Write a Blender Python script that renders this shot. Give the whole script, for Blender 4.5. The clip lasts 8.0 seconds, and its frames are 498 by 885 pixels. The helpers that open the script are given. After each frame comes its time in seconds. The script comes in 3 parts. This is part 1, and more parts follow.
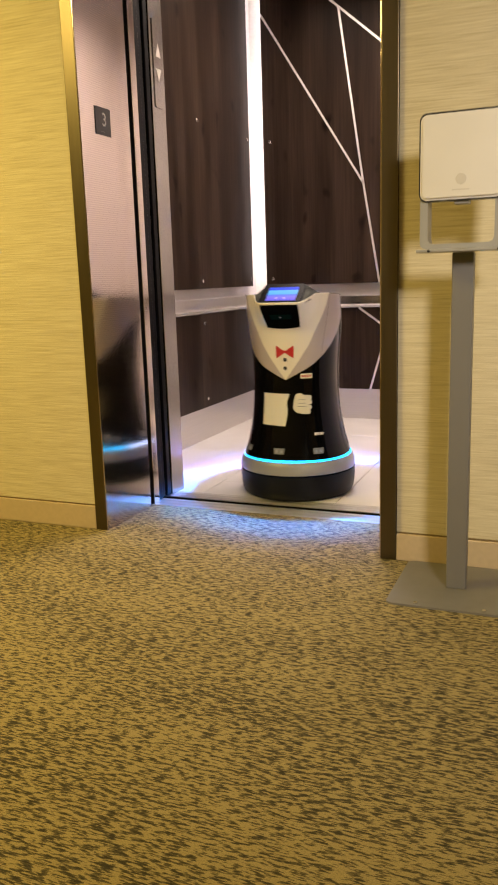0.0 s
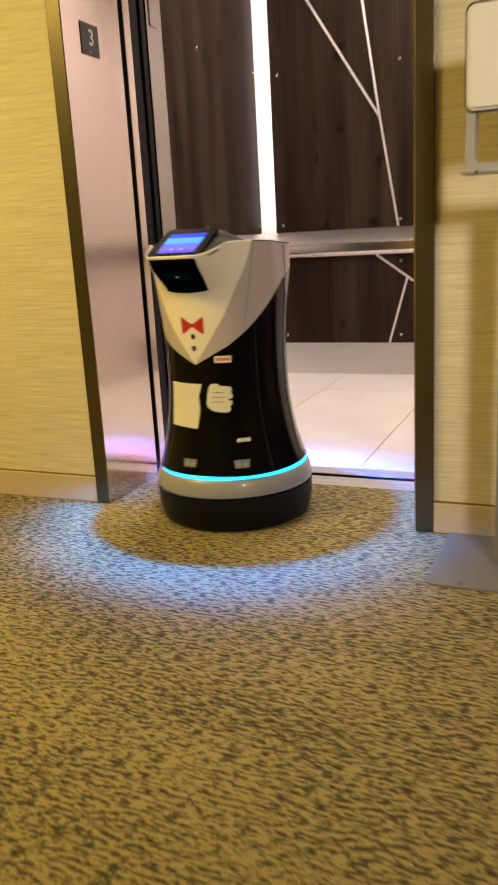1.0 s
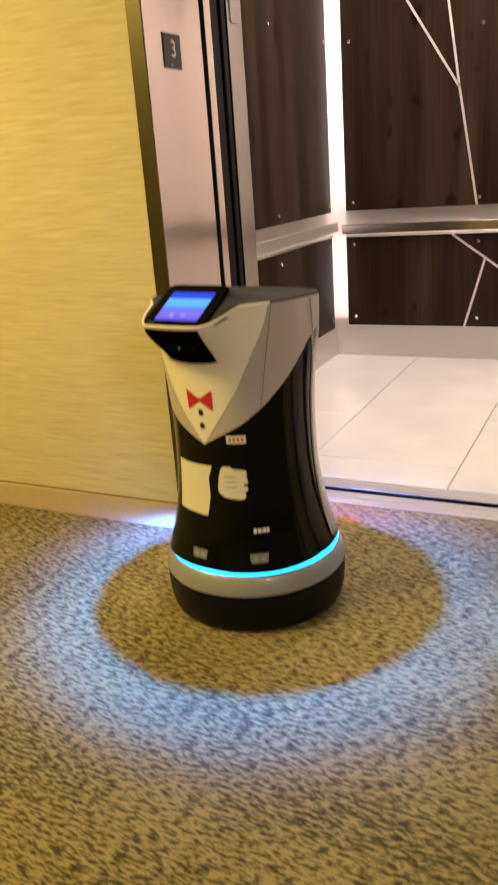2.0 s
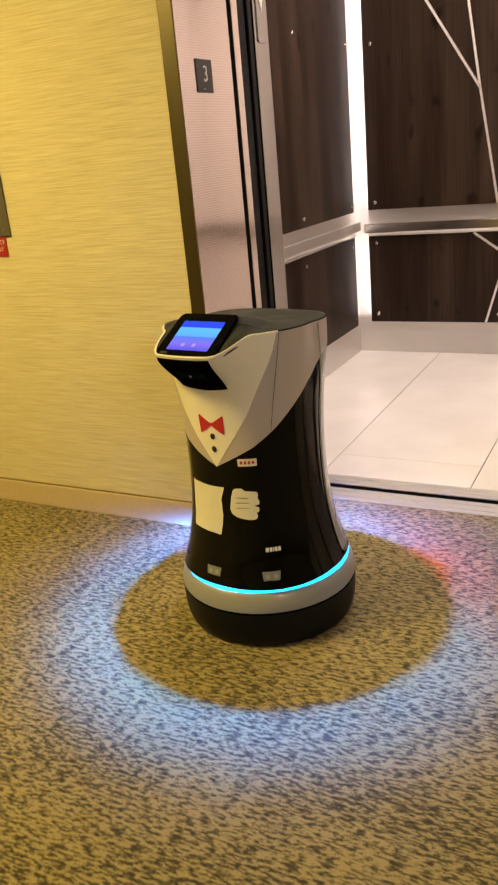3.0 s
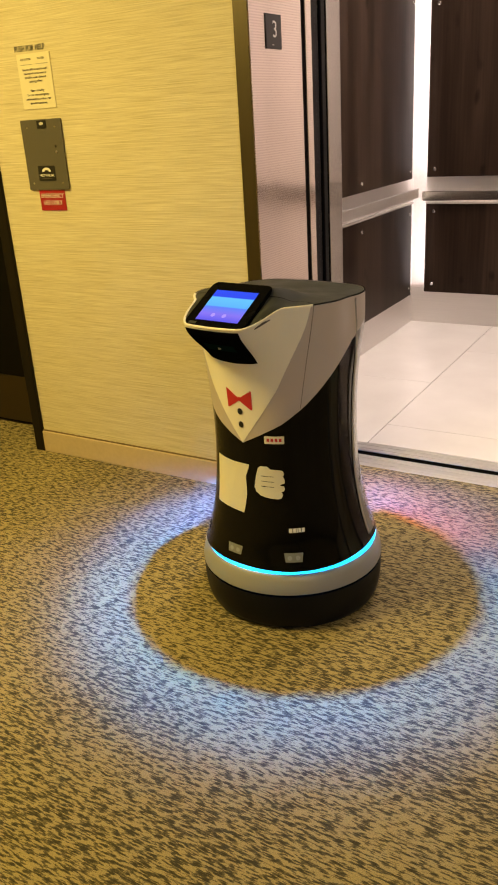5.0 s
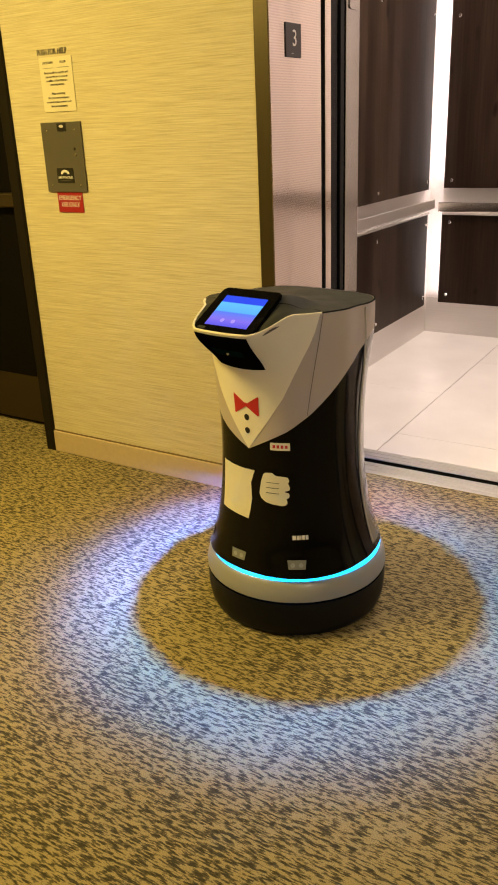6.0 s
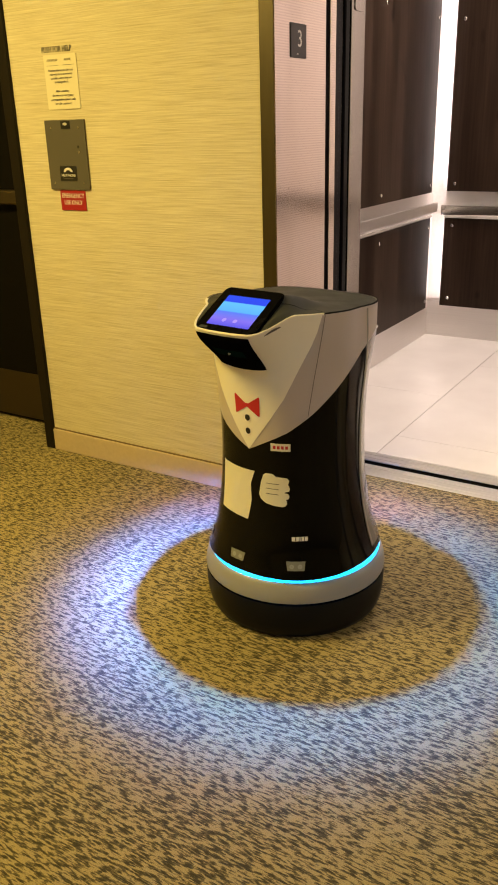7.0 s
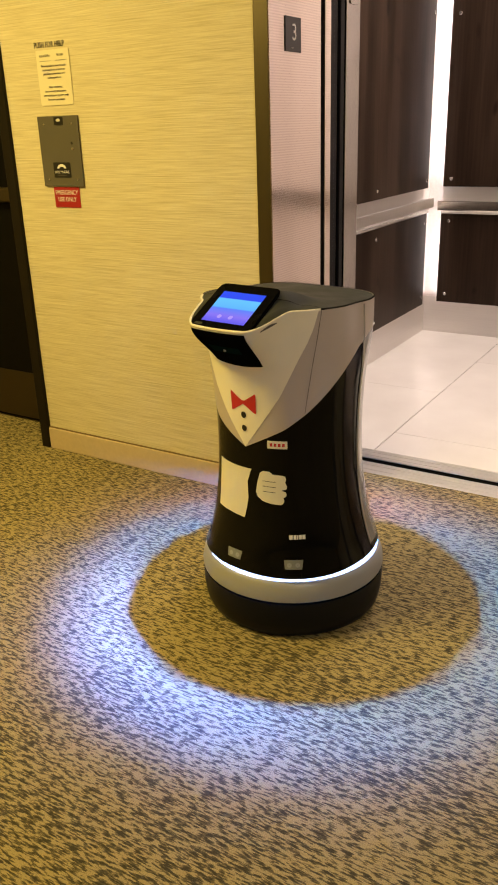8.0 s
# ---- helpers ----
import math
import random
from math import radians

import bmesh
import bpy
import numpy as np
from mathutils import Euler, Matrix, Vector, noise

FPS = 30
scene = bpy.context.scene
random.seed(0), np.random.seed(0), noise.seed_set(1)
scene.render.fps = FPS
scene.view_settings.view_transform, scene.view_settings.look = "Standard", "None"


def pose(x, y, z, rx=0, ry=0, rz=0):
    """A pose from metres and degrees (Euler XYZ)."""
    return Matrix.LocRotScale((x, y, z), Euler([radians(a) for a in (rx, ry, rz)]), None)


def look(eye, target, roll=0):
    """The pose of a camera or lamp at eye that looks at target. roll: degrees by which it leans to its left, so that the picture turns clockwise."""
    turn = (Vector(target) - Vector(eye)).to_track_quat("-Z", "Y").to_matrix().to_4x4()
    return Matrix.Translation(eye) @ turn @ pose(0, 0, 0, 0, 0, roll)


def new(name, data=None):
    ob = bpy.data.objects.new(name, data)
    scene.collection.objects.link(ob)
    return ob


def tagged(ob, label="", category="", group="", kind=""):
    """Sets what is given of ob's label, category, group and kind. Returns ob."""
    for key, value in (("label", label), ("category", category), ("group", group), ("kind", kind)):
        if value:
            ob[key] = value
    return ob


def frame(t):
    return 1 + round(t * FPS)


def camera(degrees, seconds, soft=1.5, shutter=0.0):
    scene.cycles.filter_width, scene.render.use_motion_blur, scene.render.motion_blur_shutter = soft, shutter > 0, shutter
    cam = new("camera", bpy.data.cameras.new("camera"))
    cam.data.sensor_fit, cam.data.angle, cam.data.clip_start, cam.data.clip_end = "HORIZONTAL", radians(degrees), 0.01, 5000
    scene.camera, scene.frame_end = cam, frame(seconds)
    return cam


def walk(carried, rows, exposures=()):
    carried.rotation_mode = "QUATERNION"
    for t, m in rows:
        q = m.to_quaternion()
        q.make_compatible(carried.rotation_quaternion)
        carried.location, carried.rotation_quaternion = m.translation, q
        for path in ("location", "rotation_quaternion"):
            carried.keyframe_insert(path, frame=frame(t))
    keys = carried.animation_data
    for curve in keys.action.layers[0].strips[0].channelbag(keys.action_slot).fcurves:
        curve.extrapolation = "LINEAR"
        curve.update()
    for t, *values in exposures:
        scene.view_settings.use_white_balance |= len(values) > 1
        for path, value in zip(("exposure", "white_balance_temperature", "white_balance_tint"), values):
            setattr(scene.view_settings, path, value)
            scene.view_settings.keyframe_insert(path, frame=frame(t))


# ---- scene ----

cam = camera(34.7, 8.0, soft=1.9, shutter=0.8)
PATH = [
    (0, (1.689, -2.521, 0.932), (0.939, -0.711, 0.53), -1.8),
    (0.5, (1.647, -2.446, 0.915), (0.901, -0.644, 0.474), -2.7),
    (1, (1.552, -2.251, 0.878), (0.787, -0.472, 0.377), -3.2),
    (1.5, (1.45, -2.151, 0.984), (0.647, -0.408, 0.42), -3.8),
    (2, (1.359, -2.146, 1.164), (0.508, -0.456, 0.515), -4.3),
    (2.2, (1.357, -2.166, 1.212), (0.501, -0.474, 0.575), -4.7),
    (3.3, (1.377, -2.257, 1.274), (0.471, -0.618, 0.57), -5.5),
    (3.5, (1.37, -2.257, 1.276), (0.456, -0.629, 0.558), -5.5),
    (4, (1.357, -2.262, 1.266), (0.419, -0.662, 0.517), -5.5),
    (4.5, (1.348, -2.266, 1.272), (0.403, -0.674, 0.516), -4.5),
    (5, (1.337, -2.27, 1.271), (0.374, -0.687, 0.517), -3.6),
    (6.5, (1.352, -2.279, 1.269), (0.361, -0.704, 0.535), -1.9),
    (7, (1.343, -2.276, 1.266), (0.356, -0.7, 0.531), -1.6),
    (7.5, (1.332, -2.274, 1.257), (0.348, -0.696, 0.524), -1.6),
    (8, (1.336, -2.259, 1.258), (0.355, -0.682, 0.518), -1.9),
]
walk(cam, [(t, look(eye, target, roll)) for t, eye, target, roll in PATH])

# ---------------------------------------------------------------- light
scene.view_settings.exposure = 0.0
world = bpy.data.worlds.new("world")
scene.world = world
world.use_nodes = True
world.node_tree.nodes["Background"].inputs[0].default_value = (1.0, 0.8, 0.5, 1)
world.node_tree.nodes["Background"].inputs[1].default_value = 0.02


def area_lamp(name, m, sx, sy, watts, color, spread=180):
    lamp = bpy.data.lights.new(name, "AREA")
    lamp.shape, lamp.size, lamp.size_y, lamp.energy, lamp.color = "RECTANGLE", sx, sy, watts, color
    lamp.spread = radians(spread)
    ob = new(name, lamp)
    ob.matrix_basis = m
    return ob


area_lamp("lobby_lamp_warm", look((-1.1, -1.7, 2.55), (-1.1, -1.65, 0)), 1.4, 0.6, 106, (1.0, 0.75, 0.205))
area_lamp("lobby_lamp_side", look((2.7, -3.0, 2.0), (1.9, 0, 0.8)), 0.4, 0.4, 12, (1.0, 0.88, 0.74), 70)
area_lamp("car_lamp", look((0.55, 1.5, 2.70), (0.55, 1.5, 0)), 1.2, 1.4, 54, (1.0, 0.81, 0.69), 145)

# ---------------------------------------------------------------- materials


def material(name, color, rough=0.5, metal=0.0, coat=0.0, emit=None, strength=0.0, spec=0.5):
    m = bpy.data.materials.new(name)
    m.use_nodes = True
    b = m.node_tree.nodes["Principled BSDF"]
    b.inputs["Base Color"].default_value = (*color, 1)
    b.inputs["Roughness"].default_value = rough
    b.inputs["Metallic"].default_value = metal
    b.inputs["Coat Weight"].default_value = coat
    b.inputs["Specular IOR Level"].default_value = spec
    if emit:
        b.inputs["Emission Color"].default_value = (*emit, 1)
        b.inputs["Emission Strength"].default_value = strength
    return m


def nodes_of(m):
    nt = m.node_tree
    return nt.nodes, nt.links, nt.nodes["Principled BSDF"]


def noise_at(m, scale, stretch=(1, 1, 1), detail=3.0, space="Object", turn=(0, 0, 0)):
    """A noise field stretched along an axis; returns its Fac socket."""
    n, l, _ = nodes_of(m)
    co = n.new("ShaderNodeTexCoord")
    mp = n.new("ShaderNodeMapping")
    mp.inputs["Scale"].default_value = stretch
    mp.inputs["Rotation"].default_value = turn
    tx = n.new("ShaderNodeTexNoise")
    tx.inputs["Scale"].default_value, tx.inputs["Detail"].default_value = scale, detail
    l.new(co.outputs[space], mp.inputs[0])
    l.new(mp.outputs[0], tx.inputs["Vector"])
    return tx.outputs["Fac"]


def ramp(m, fac, stops):
    n, l, _ = nodes_of(m)
    r = n.new("ShaderNodeValToRGB")
    e = r.color_ramp.elements
    while len(e) < len(stops):
        e.new(0.5)
    for k, (p, c) in zip(e, stops):
        k.position, k.color = p, (*c, 1) if len(c) == 3 else c
    l.new(fac, r.inputs[0])
    return r.outputs[0]


def mix(m, fac, a, b, how="MIX"):
    n, l, _ = nodes_of(m)
    x = n.new("ShaderNodeMix")
    x.data_type, x.blend_type = "RGBA", how
    for s, v in ((x.inputs[0], fac), (x.inputs[6], a), (x.inputs[7], b)):
        if isinstance(v, (int, float)):
            s.default_value = v
        elif isinstance(v, tuple):
            s.default_value = (*v, 1)
        else:
            l.new(v, s)
    return x.outputs[2]


def bump(m, fac, strength, dist):
    n, l, b = nodes_of(m)
    k = n.new("ShaderNodeBump")
    k.inputs["Strength"].default_value, k.inputs["Distance"].default_value = strength, dist
    l.new(fac, k.inputs["Height"])
    l.new(k.outputs[0], b.inputs["Normal"])


def plug(m, value, socket):
    m.node_tree.links.new(value, nodes_of(m)[2].inputs[socket])


def carpet_material():
    m = material("carpet", (0.3, 0.25, 0.15), 0.95, spec=0.1)
    dash = noise_at(m, 1.0, (33, 128, 33), 6.0)
    dash2 = noise_at(m, 1.0, (62, 290, 62), 2.0)
    patch = noise_at(m, 3.2, (0.7, 1.4, 1), 3.0)
    n, l, _ = nodes_of(m)
    add = n.new("ShaderNodeMath")
    add.operation = "MULTIPLY_ADD"
    l.new(dash2, add.inputs[0])
    add.inputs[1].default_value = 0.75
    l.new(dash, add.inputs[2])
    add2 = n.new("ShaderNodeMath")
    add2.operation = "MULTIPLY_ADD"
    l.new(patch, add2.inputs[0])
    add2.inputs[1].default_value = 0.2
    l.new(add.outputs[0], add2.inputs[2])
    col = ramp(m, add2.outputs[0], [(0.81, (0.066, 0.058, 0.040)), (0.905, (0.125, 0.105, 0.062)), (0.98, (0.26, 0.21, 0.10)), (1.07, (0.42, 0.335, 0.16))])
    fuzz = noise_at(m, 420, (1, 1, 1), 2.0)
    col = mix(m, 0.5, col, ramp(m, fuzz, [(0.3, (0.4, 0.4, 0.4)), (0.7, (1.15, 1.15, 1.15))]), "MULTIPLY")
    plug(m, col, "Base Color")
    bump(m, fuzz, 0.7, 0.004)
    return m


def wallpaper_material():
    m = material("woven_wallcovering", (0.66, 0.58, 0.4), 0.62, spec=0.35)
    fine = noise_at(m, 1.0, (7, 40, 260), 3.0)
    broad = noise_at(m, 1.0, (1.6, 8, 38), 3.0)
    col = ramp(m, fine, [(0.3, (0.56, 0.48, 0.31)), (0.55, (0.68, 0.60, 0.42)), (0.75, (0.74, 0.67, 0.5))])
    col = mix(m, 0.22, col, ramp(m, broad, [(0.3, (0.72, 0.68, 0.6)), (0.65, (1, 1, 1))]), "MULTIPLY")
    thread = noise_at(m, 1.0, (3.5, 40, 430), 2.0)
    col = mix(m, 0.5, col, ramp(m, thread, [(0.33, (0.66, 0.62, 0.52)), (0.43, (1, 1, 1)), (0.6, (1, 1, 1)), (0.7, (1.08, 1.08, 1.08))]), "MULTIPLY")
    plug(m, col, "Base Color")
    bump(m, fine, 0.5, 0.002)
    return m


def steel_material(name, color, rough, along):
    """Brushed steel; along is the stretch of the brushing."""
    m = material(name, color, rough, 1.0)
    f = noise_at(m, 1.0, along, 3.0)
    plug(m, ramp(m, f, [(0.25, tuple(c * 0.93 for c in color)), (0.75, color)]), "Base Color")
    plug(m, ramp(m, f, [(0.2, (rough * 0.9,) * 3), (0.8, (rough * 1.12,) * 3)]), "Roughness")
    bump(m, f, 0.02, 0.0004)
    return m


def wood_material():
    m = material("dark_wood_laminate", (0.05, 0.035, 0.028), 0.36, coat=0.0, spec=0.1)
    grain = noise_at(m, 1.0, (70, 70, 2.2), 4.0)
    band = noise_at(m, 1.0, (7, 7, 0.5), 3.0)
    knot = noise_at(m, 1.0, (9, 9, 5), 1.0)
    col = ramp(m, band, [(0.3, (0.016, 0.0098, 0.0065)), (0.5, (0.028, 0.018, 0.0125)), (0.72, (0.05, 0.0335, 0.024))])
    col = mix(m, 0.7, col, ramp(m, grain, [(0.3, (0.55, 0.52, 0.5)), (0.7, (1.15, 1.1, 1.08))]), "MULTIPLY")
    col = mix(m, 1.0, col, ramp(m, knot, [(0.24, (0.2, 0.17, 0.16)), (0.34, (1, 1, 1))]), "MULTIPLY")
    plug(m, col, "Base Color")
    bump(m, grain, 0.15, 0.001)
    return m


def tile_material():
    m = material("porcelain_tile", (0.74, 0.71, 0.69), 0.28)
    f = noise_at(m, 3.0, (1, 1, 1), 4.0)
    plug(m, ramp(m, f, [(0.3, (0.68, 0.65, 0.63)), (0.7, (0.78, 0.755, 0.735))]), "Base Color")
    return m


def plaster_material(name, color):
    m = material(name, color, 0.85)
    f = noise_at(m, 60, (1, 1, 1), 3.0)
    plug(m, ramp(m, f, [(0.3, tuple(c * 0.93 for c in color)), (0.7, color)]), "Base Color")
    bump(m, f, 0.1, 0.002)
    return m


def shell_material(name, color, rough, coat, spec=0.5):
    """Painted plastic with faint handling marks."""
    m = material(name, color, rough, 0.0, coat, spec=spec)
    nodes_of(m)[2].inputs["Coat Roughness"].default_value = 0.06
    f = noise_at(m, 9, (1, 1, 1), 4.0)
    plug(m, ramp(m, f, [(0.35, (rough * 0.85,) * 3), (0.7, (rough * 1.25,) * 3)]), "Roughness")
    g = noise_at(m, 5, (1, 1, 1), 3.0)
    plug(m, ramp(m, g, [(0.3, tuple(c * 0.95 for c in color)), (0.7, color)]), "Base Color")
    return m


CARPET, PAPER, WOOD, TILE = carpet_material(), wallpaper_material(), wood_material(), tile_material()
BASEBOARD = plaster_material("baseboard_vinyl", (0.55, 0.43, 0.28))
EDGE_BROWN = material("brown_edge", (0.16, 0.11, 0.05), 0.7)
CEILING = plaster_material("ceiling_paint", (0.75, 0.7, 0.6))
STEEL_H = steel_material("jamb_steel", (0.74, 0.645, 0.59), 0.12, (1.5, 1.5, 700))


def rib_jamb():
    n, l, b = nodes_of(STEEL_H)
    co = n.new("ShaderNodeTexCoord")
    w = n.new("ShaderNodeTexWave")
    w.bands_direction = "Z"
    w.inputs["Scale"].default_value, w.inputs["Distortion"].default_value, w.inputs["Detail"].default_value = 42.0, 0.2, 0.0
    w.inputs["Detail Scale"].default_value = 0.4
    l.new(co.outputs["Object"], w.inputs["Vector"])
    bump(STEEL_H, w.outputs["Fac"], 0.03, 0.0004)
    old = b.inputs["Base Color"].links[0].from_socket
    l.new(mix(STEEL_H, 1.0, old, ramp(STEEL_H, w.outputs["Fac"], [(0.2, (0.84, 0.84, 0.84)), (0.8, (1, 1, 1))]), "MULTIPLY"), b.inputs["Base Color"])


rib_jamb()
STEEL_V = steel_material("brushed_steel", (0.37, 0.35, 0.335), 0.2, (900, 900, 3))
STEEL_RAIL = steel_material("rail_steel", (0.80, 0.77, 0.75), 0.42, (3, 3, 500))
BRONZE = steel_material("bronze_frame", (0.155, 0.127, 0.085), 0.36, (260, 260, 4))
RAILBAR = steel_material("polished_rail", (0.78, 0.74, 0.71), 0.17, (3, 3, 300))
PLINTH = steel_material("plinth_steel", (0.74, 0.71, 0.69), 0.42, (4, 4, 200))
ALU = steel_material("sill_aluminium", (0.74, 0.72, 0.70), 0.42, (4, 500, 500))
SHELLSTEEL = steel_material("car_shell_steel", (0.82, 0.77, 0.75), 0.4, (200, 200, 4))


def ring_light_material(name, strength, stops, turn):
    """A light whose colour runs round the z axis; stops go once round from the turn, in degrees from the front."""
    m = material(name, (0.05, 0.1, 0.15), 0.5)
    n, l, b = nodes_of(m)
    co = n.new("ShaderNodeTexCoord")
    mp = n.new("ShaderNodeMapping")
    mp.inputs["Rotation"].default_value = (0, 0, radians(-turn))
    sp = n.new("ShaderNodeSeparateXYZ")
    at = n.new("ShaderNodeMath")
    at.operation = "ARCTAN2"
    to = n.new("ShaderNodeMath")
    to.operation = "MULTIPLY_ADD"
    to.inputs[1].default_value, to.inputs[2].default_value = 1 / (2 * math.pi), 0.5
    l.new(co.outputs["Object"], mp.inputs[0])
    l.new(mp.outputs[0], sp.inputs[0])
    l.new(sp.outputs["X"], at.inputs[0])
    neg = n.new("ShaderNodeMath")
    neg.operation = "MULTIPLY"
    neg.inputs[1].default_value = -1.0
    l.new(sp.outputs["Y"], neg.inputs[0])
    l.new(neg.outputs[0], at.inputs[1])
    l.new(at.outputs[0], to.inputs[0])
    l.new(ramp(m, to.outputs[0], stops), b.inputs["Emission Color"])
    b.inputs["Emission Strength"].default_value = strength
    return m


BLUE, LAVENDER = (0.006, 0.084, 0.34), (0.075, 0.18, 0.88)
UNDERGLOW = ring_light_material("underglow_strip", 35000.0, [(0.0, BLUE), (0.34, BLUE), (0.40, LAVENDER), (0.60, LAVENDER), (0.66, BLUE), (1.0, BLUE)], 207)
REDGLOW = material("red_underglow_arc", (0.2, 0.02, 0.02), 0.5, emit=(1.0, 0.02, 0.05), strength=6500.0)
# near-zero black puts the groove's dark into the colour, hiding strip spill
BAFFLE = material("baffle_black", (0.00006, 0.00006, 0.00006), 1.0, spec=0.0)
RIBBED = material("ribbed_enamel", (0.76, 0.70, 0.67), 0.45)
RUBBER = material("black_rubber", (0.002, 0.002, 0.003), 0.4, spec=0.12)
GAP = material("dark_gap", (0.005, 0.005, 0.005), 0.8, spec=0.1)
DOORPAINT = material("dark_door", (0.004, 0.003, 0.002), 0.6, spec=0.1)
DOORFRAME = material("dark_frame", (0.011, 0.008, 0.0045), 0.5, spec=0.15)
KICK = steel_material("kick_plate", (0.11, 0.085, 0.05), 0.5, (4, 4, 200))
STANDGREY = shell_material("stand_grey", (0.19, 0.18, 0.17), 0.45, 0.0)
DISPWHITE = shell_material("dispenser_white", (0.78, 0.74, 0.68), 0.35, 0.1)
DISPMARK = material("pale_mark", (0.62, 0.58, 0.52), 0.4)
DISPGREY = shell_material("dispenser_grey", (0.36, 0.35, 0.33), 0.35, 0.1)
PHONEGREY = shell_material("phone_plate_grey", (0.10, 0.088, 0.072), 0.4, 0.0)
BLACK = material("matt_black", (0.012, 0.011, 0.011), 0.4)
PAPERSIGN = material("sign_paper", (0.76, 0.68, 0.49), 0.5)
WHITE = material("white_print", (0.8, 0.78, 0.74), 0.5)
REDSIGN = material("red_sign", (0.34, 0.013, 0.018), 0.4)
CHROME = material("screw_chrome", (0.75, 0.73, 0.71), 0.2, 1.0)
INLAY = material("inlay_metal", (0.88, 0.84, 0.81), 0.45, 0.85)
LED = material("led_strip", (0.9, 0.88, 0.9), 0.5, emit=(1.0, 0.87, 0.83), strength=9.0)
COVE = plaster_material("cove_white", (0.84, 0.80, 0.79))
LEDGE = material("pale_ledge", (0.9, 0.87, 0.84), 0.22, 0.6)
GLOSSBLACK = shell_material("gloss_black_shell", (0.0025, 0.0025, 0.003), 0.08, 0.0, 0.2)
SKIRT = shell_material("black_skirt", (0.006, 0.006, 0.007), 0.4, 0.0, 0.15)
SILVER = shell_material("silver_paint", (0.30, 0.295, 0.285), 0.36, 0.3)
CREAM = shell_material("cream_shell", (0.86, 0.80, 0.67), 0.35, 0.2)
GREY = shell_material("grey_shell", (0.50, 0.43, 0.40), 0.36, 0.2)
LID = shell_material("lid_grey", (0.042, 0.044, 0.040), 0.55, 0.0, 0.08)
BEZEL = shell_material("bezel_black", (0.003, 0.003, 0.004), 0.25, 0.0, 0.02)
TRIM = material("trim_and_sheen", (0.55, 0.53, 0.51), 0.22, 0.6, coat=0.4)
REAR = shell_material("rear_silver", (0.15, 0.146, 0.14), 0.22, 0.5)
SEAM = material("seam_shadow_grey", (0.10, 0.088, 0.08), 0.6)
VISOR = material("visor_black", (0.003, 0.003, 0.003), 0.4, spec=0.0)
RED = material("red_vinyl", (0.5, 0.02, 0.025), 0.4)
DECAL = material("cream_vinyl", (0.76, 0.71, 0.55), 0.45)
LENS = material("sensor_lens", (0.42, 0.45, 0.5), 0.12, 0.3, coat=0.5)
SENSOR = material("sensor_window", (0.2, 0.21, 0.22), 0.15, coat=0.6)
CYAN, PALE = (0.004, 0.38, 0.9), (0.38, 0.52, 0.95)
GLOW = ring_light_material("ring_glow", 5.0, [(0.0, CYAN), (0.24, CYAN), (0.27, PALE), (0.73, PALE), (0.76, CYAN), (1.0, CYAN)], 207)


def screen_material():
    m = material("touch_screen", (0.01, 0.01, 0.012), 0.25, spec=0.02)
    n, l, b = nodes_of(m)
    co = n.new("ShaderNodeTexCoord")
    sp = n.new("ShaderNodeSeparateXYZ")
    l.new(co.outputs["Generated"], sp.inputs[0])
    r = n.new("ShaderNodeValToRGB")
    r.color_ramp.interpolation = "LINEAR"
    e = r.color_ramp.elements
    stops = [(0.0, (0.10, 0.09, 0.75)), (0.22, (0.22, 0.16, 0.8)), (0.45, (0.10, 0.20, 0.85)), (0.48, (0.10, 0.42, 0.95)), (0.76, (0.12, 0.50, 0.97)), (0.79, (0.02, 0.06, 0.78)), (1.0, (0.02, 0.07, 0.8))]
    while len(e) < len(stops):
        e.new(0.5)
    for k, (p, c) in zip(e, stops):
        k.position, k.color = p, (*c, 1)
    l.new(sp.outputs["Y"], r.inputs[0])
    l.new(r.outputs[0], b.inputs["Emission Color"])
    b.inputs["Emission Strength"].default_value = 1.15
    return m


SCREEN = screen_material()

# ---------------------------------------------------------------- mesh helpers


def link_mesh(name, bm, mat, parent=None, label="", smooth=False):
    me = bpy.data.meshes.new(name)
    bm.to_mesh(me)
    bm.free()
    me.materials.append(mat)
    if smooth:
        me.shade_smooth()
    ob = new(name, me)
    if parent:
        ob.parent = parent
    if label:
        tagged(ob, label)
    return ob


def part(name, bm, mat, parent, label="", smooth=False):
    return link_mesh(name, bm, mat, parent, label, smooth)


def thing(name, label, category, at=(0, 0, 0), group="", kind=""):
    ob = new(name)
    ob.empty_display_size = 0.05
    ob.location = at
    return tagged(ob, label, category, group, kind)


def box_bm(x0, x1, y0, y1, z0, z1, bevel=0.0, seg=2):
    bm = bmesh.new()
    bmesh.ops.create_cube(bm, size=1.0)
    for v in bm.verts:
        v.co = Vector(((x0 + x1) / 2 + v.co.x * (x1 - x0), (y0 + y1) / 2 + v.co.y * (y1 - y0), (z0 + z1) / 2 + v.co.z * (z1 - z0)))
    if bevel:
        bmesh.ops.bevel(bm, geom=bm.edges[:], offset=bevel, segments=seg, affect="EDGES", profile=0.5)
    return bm


def structure(name, bm, mat, label, category):
    return tagged(link_mesh(name, bm, mat), label, category, kind="structure")


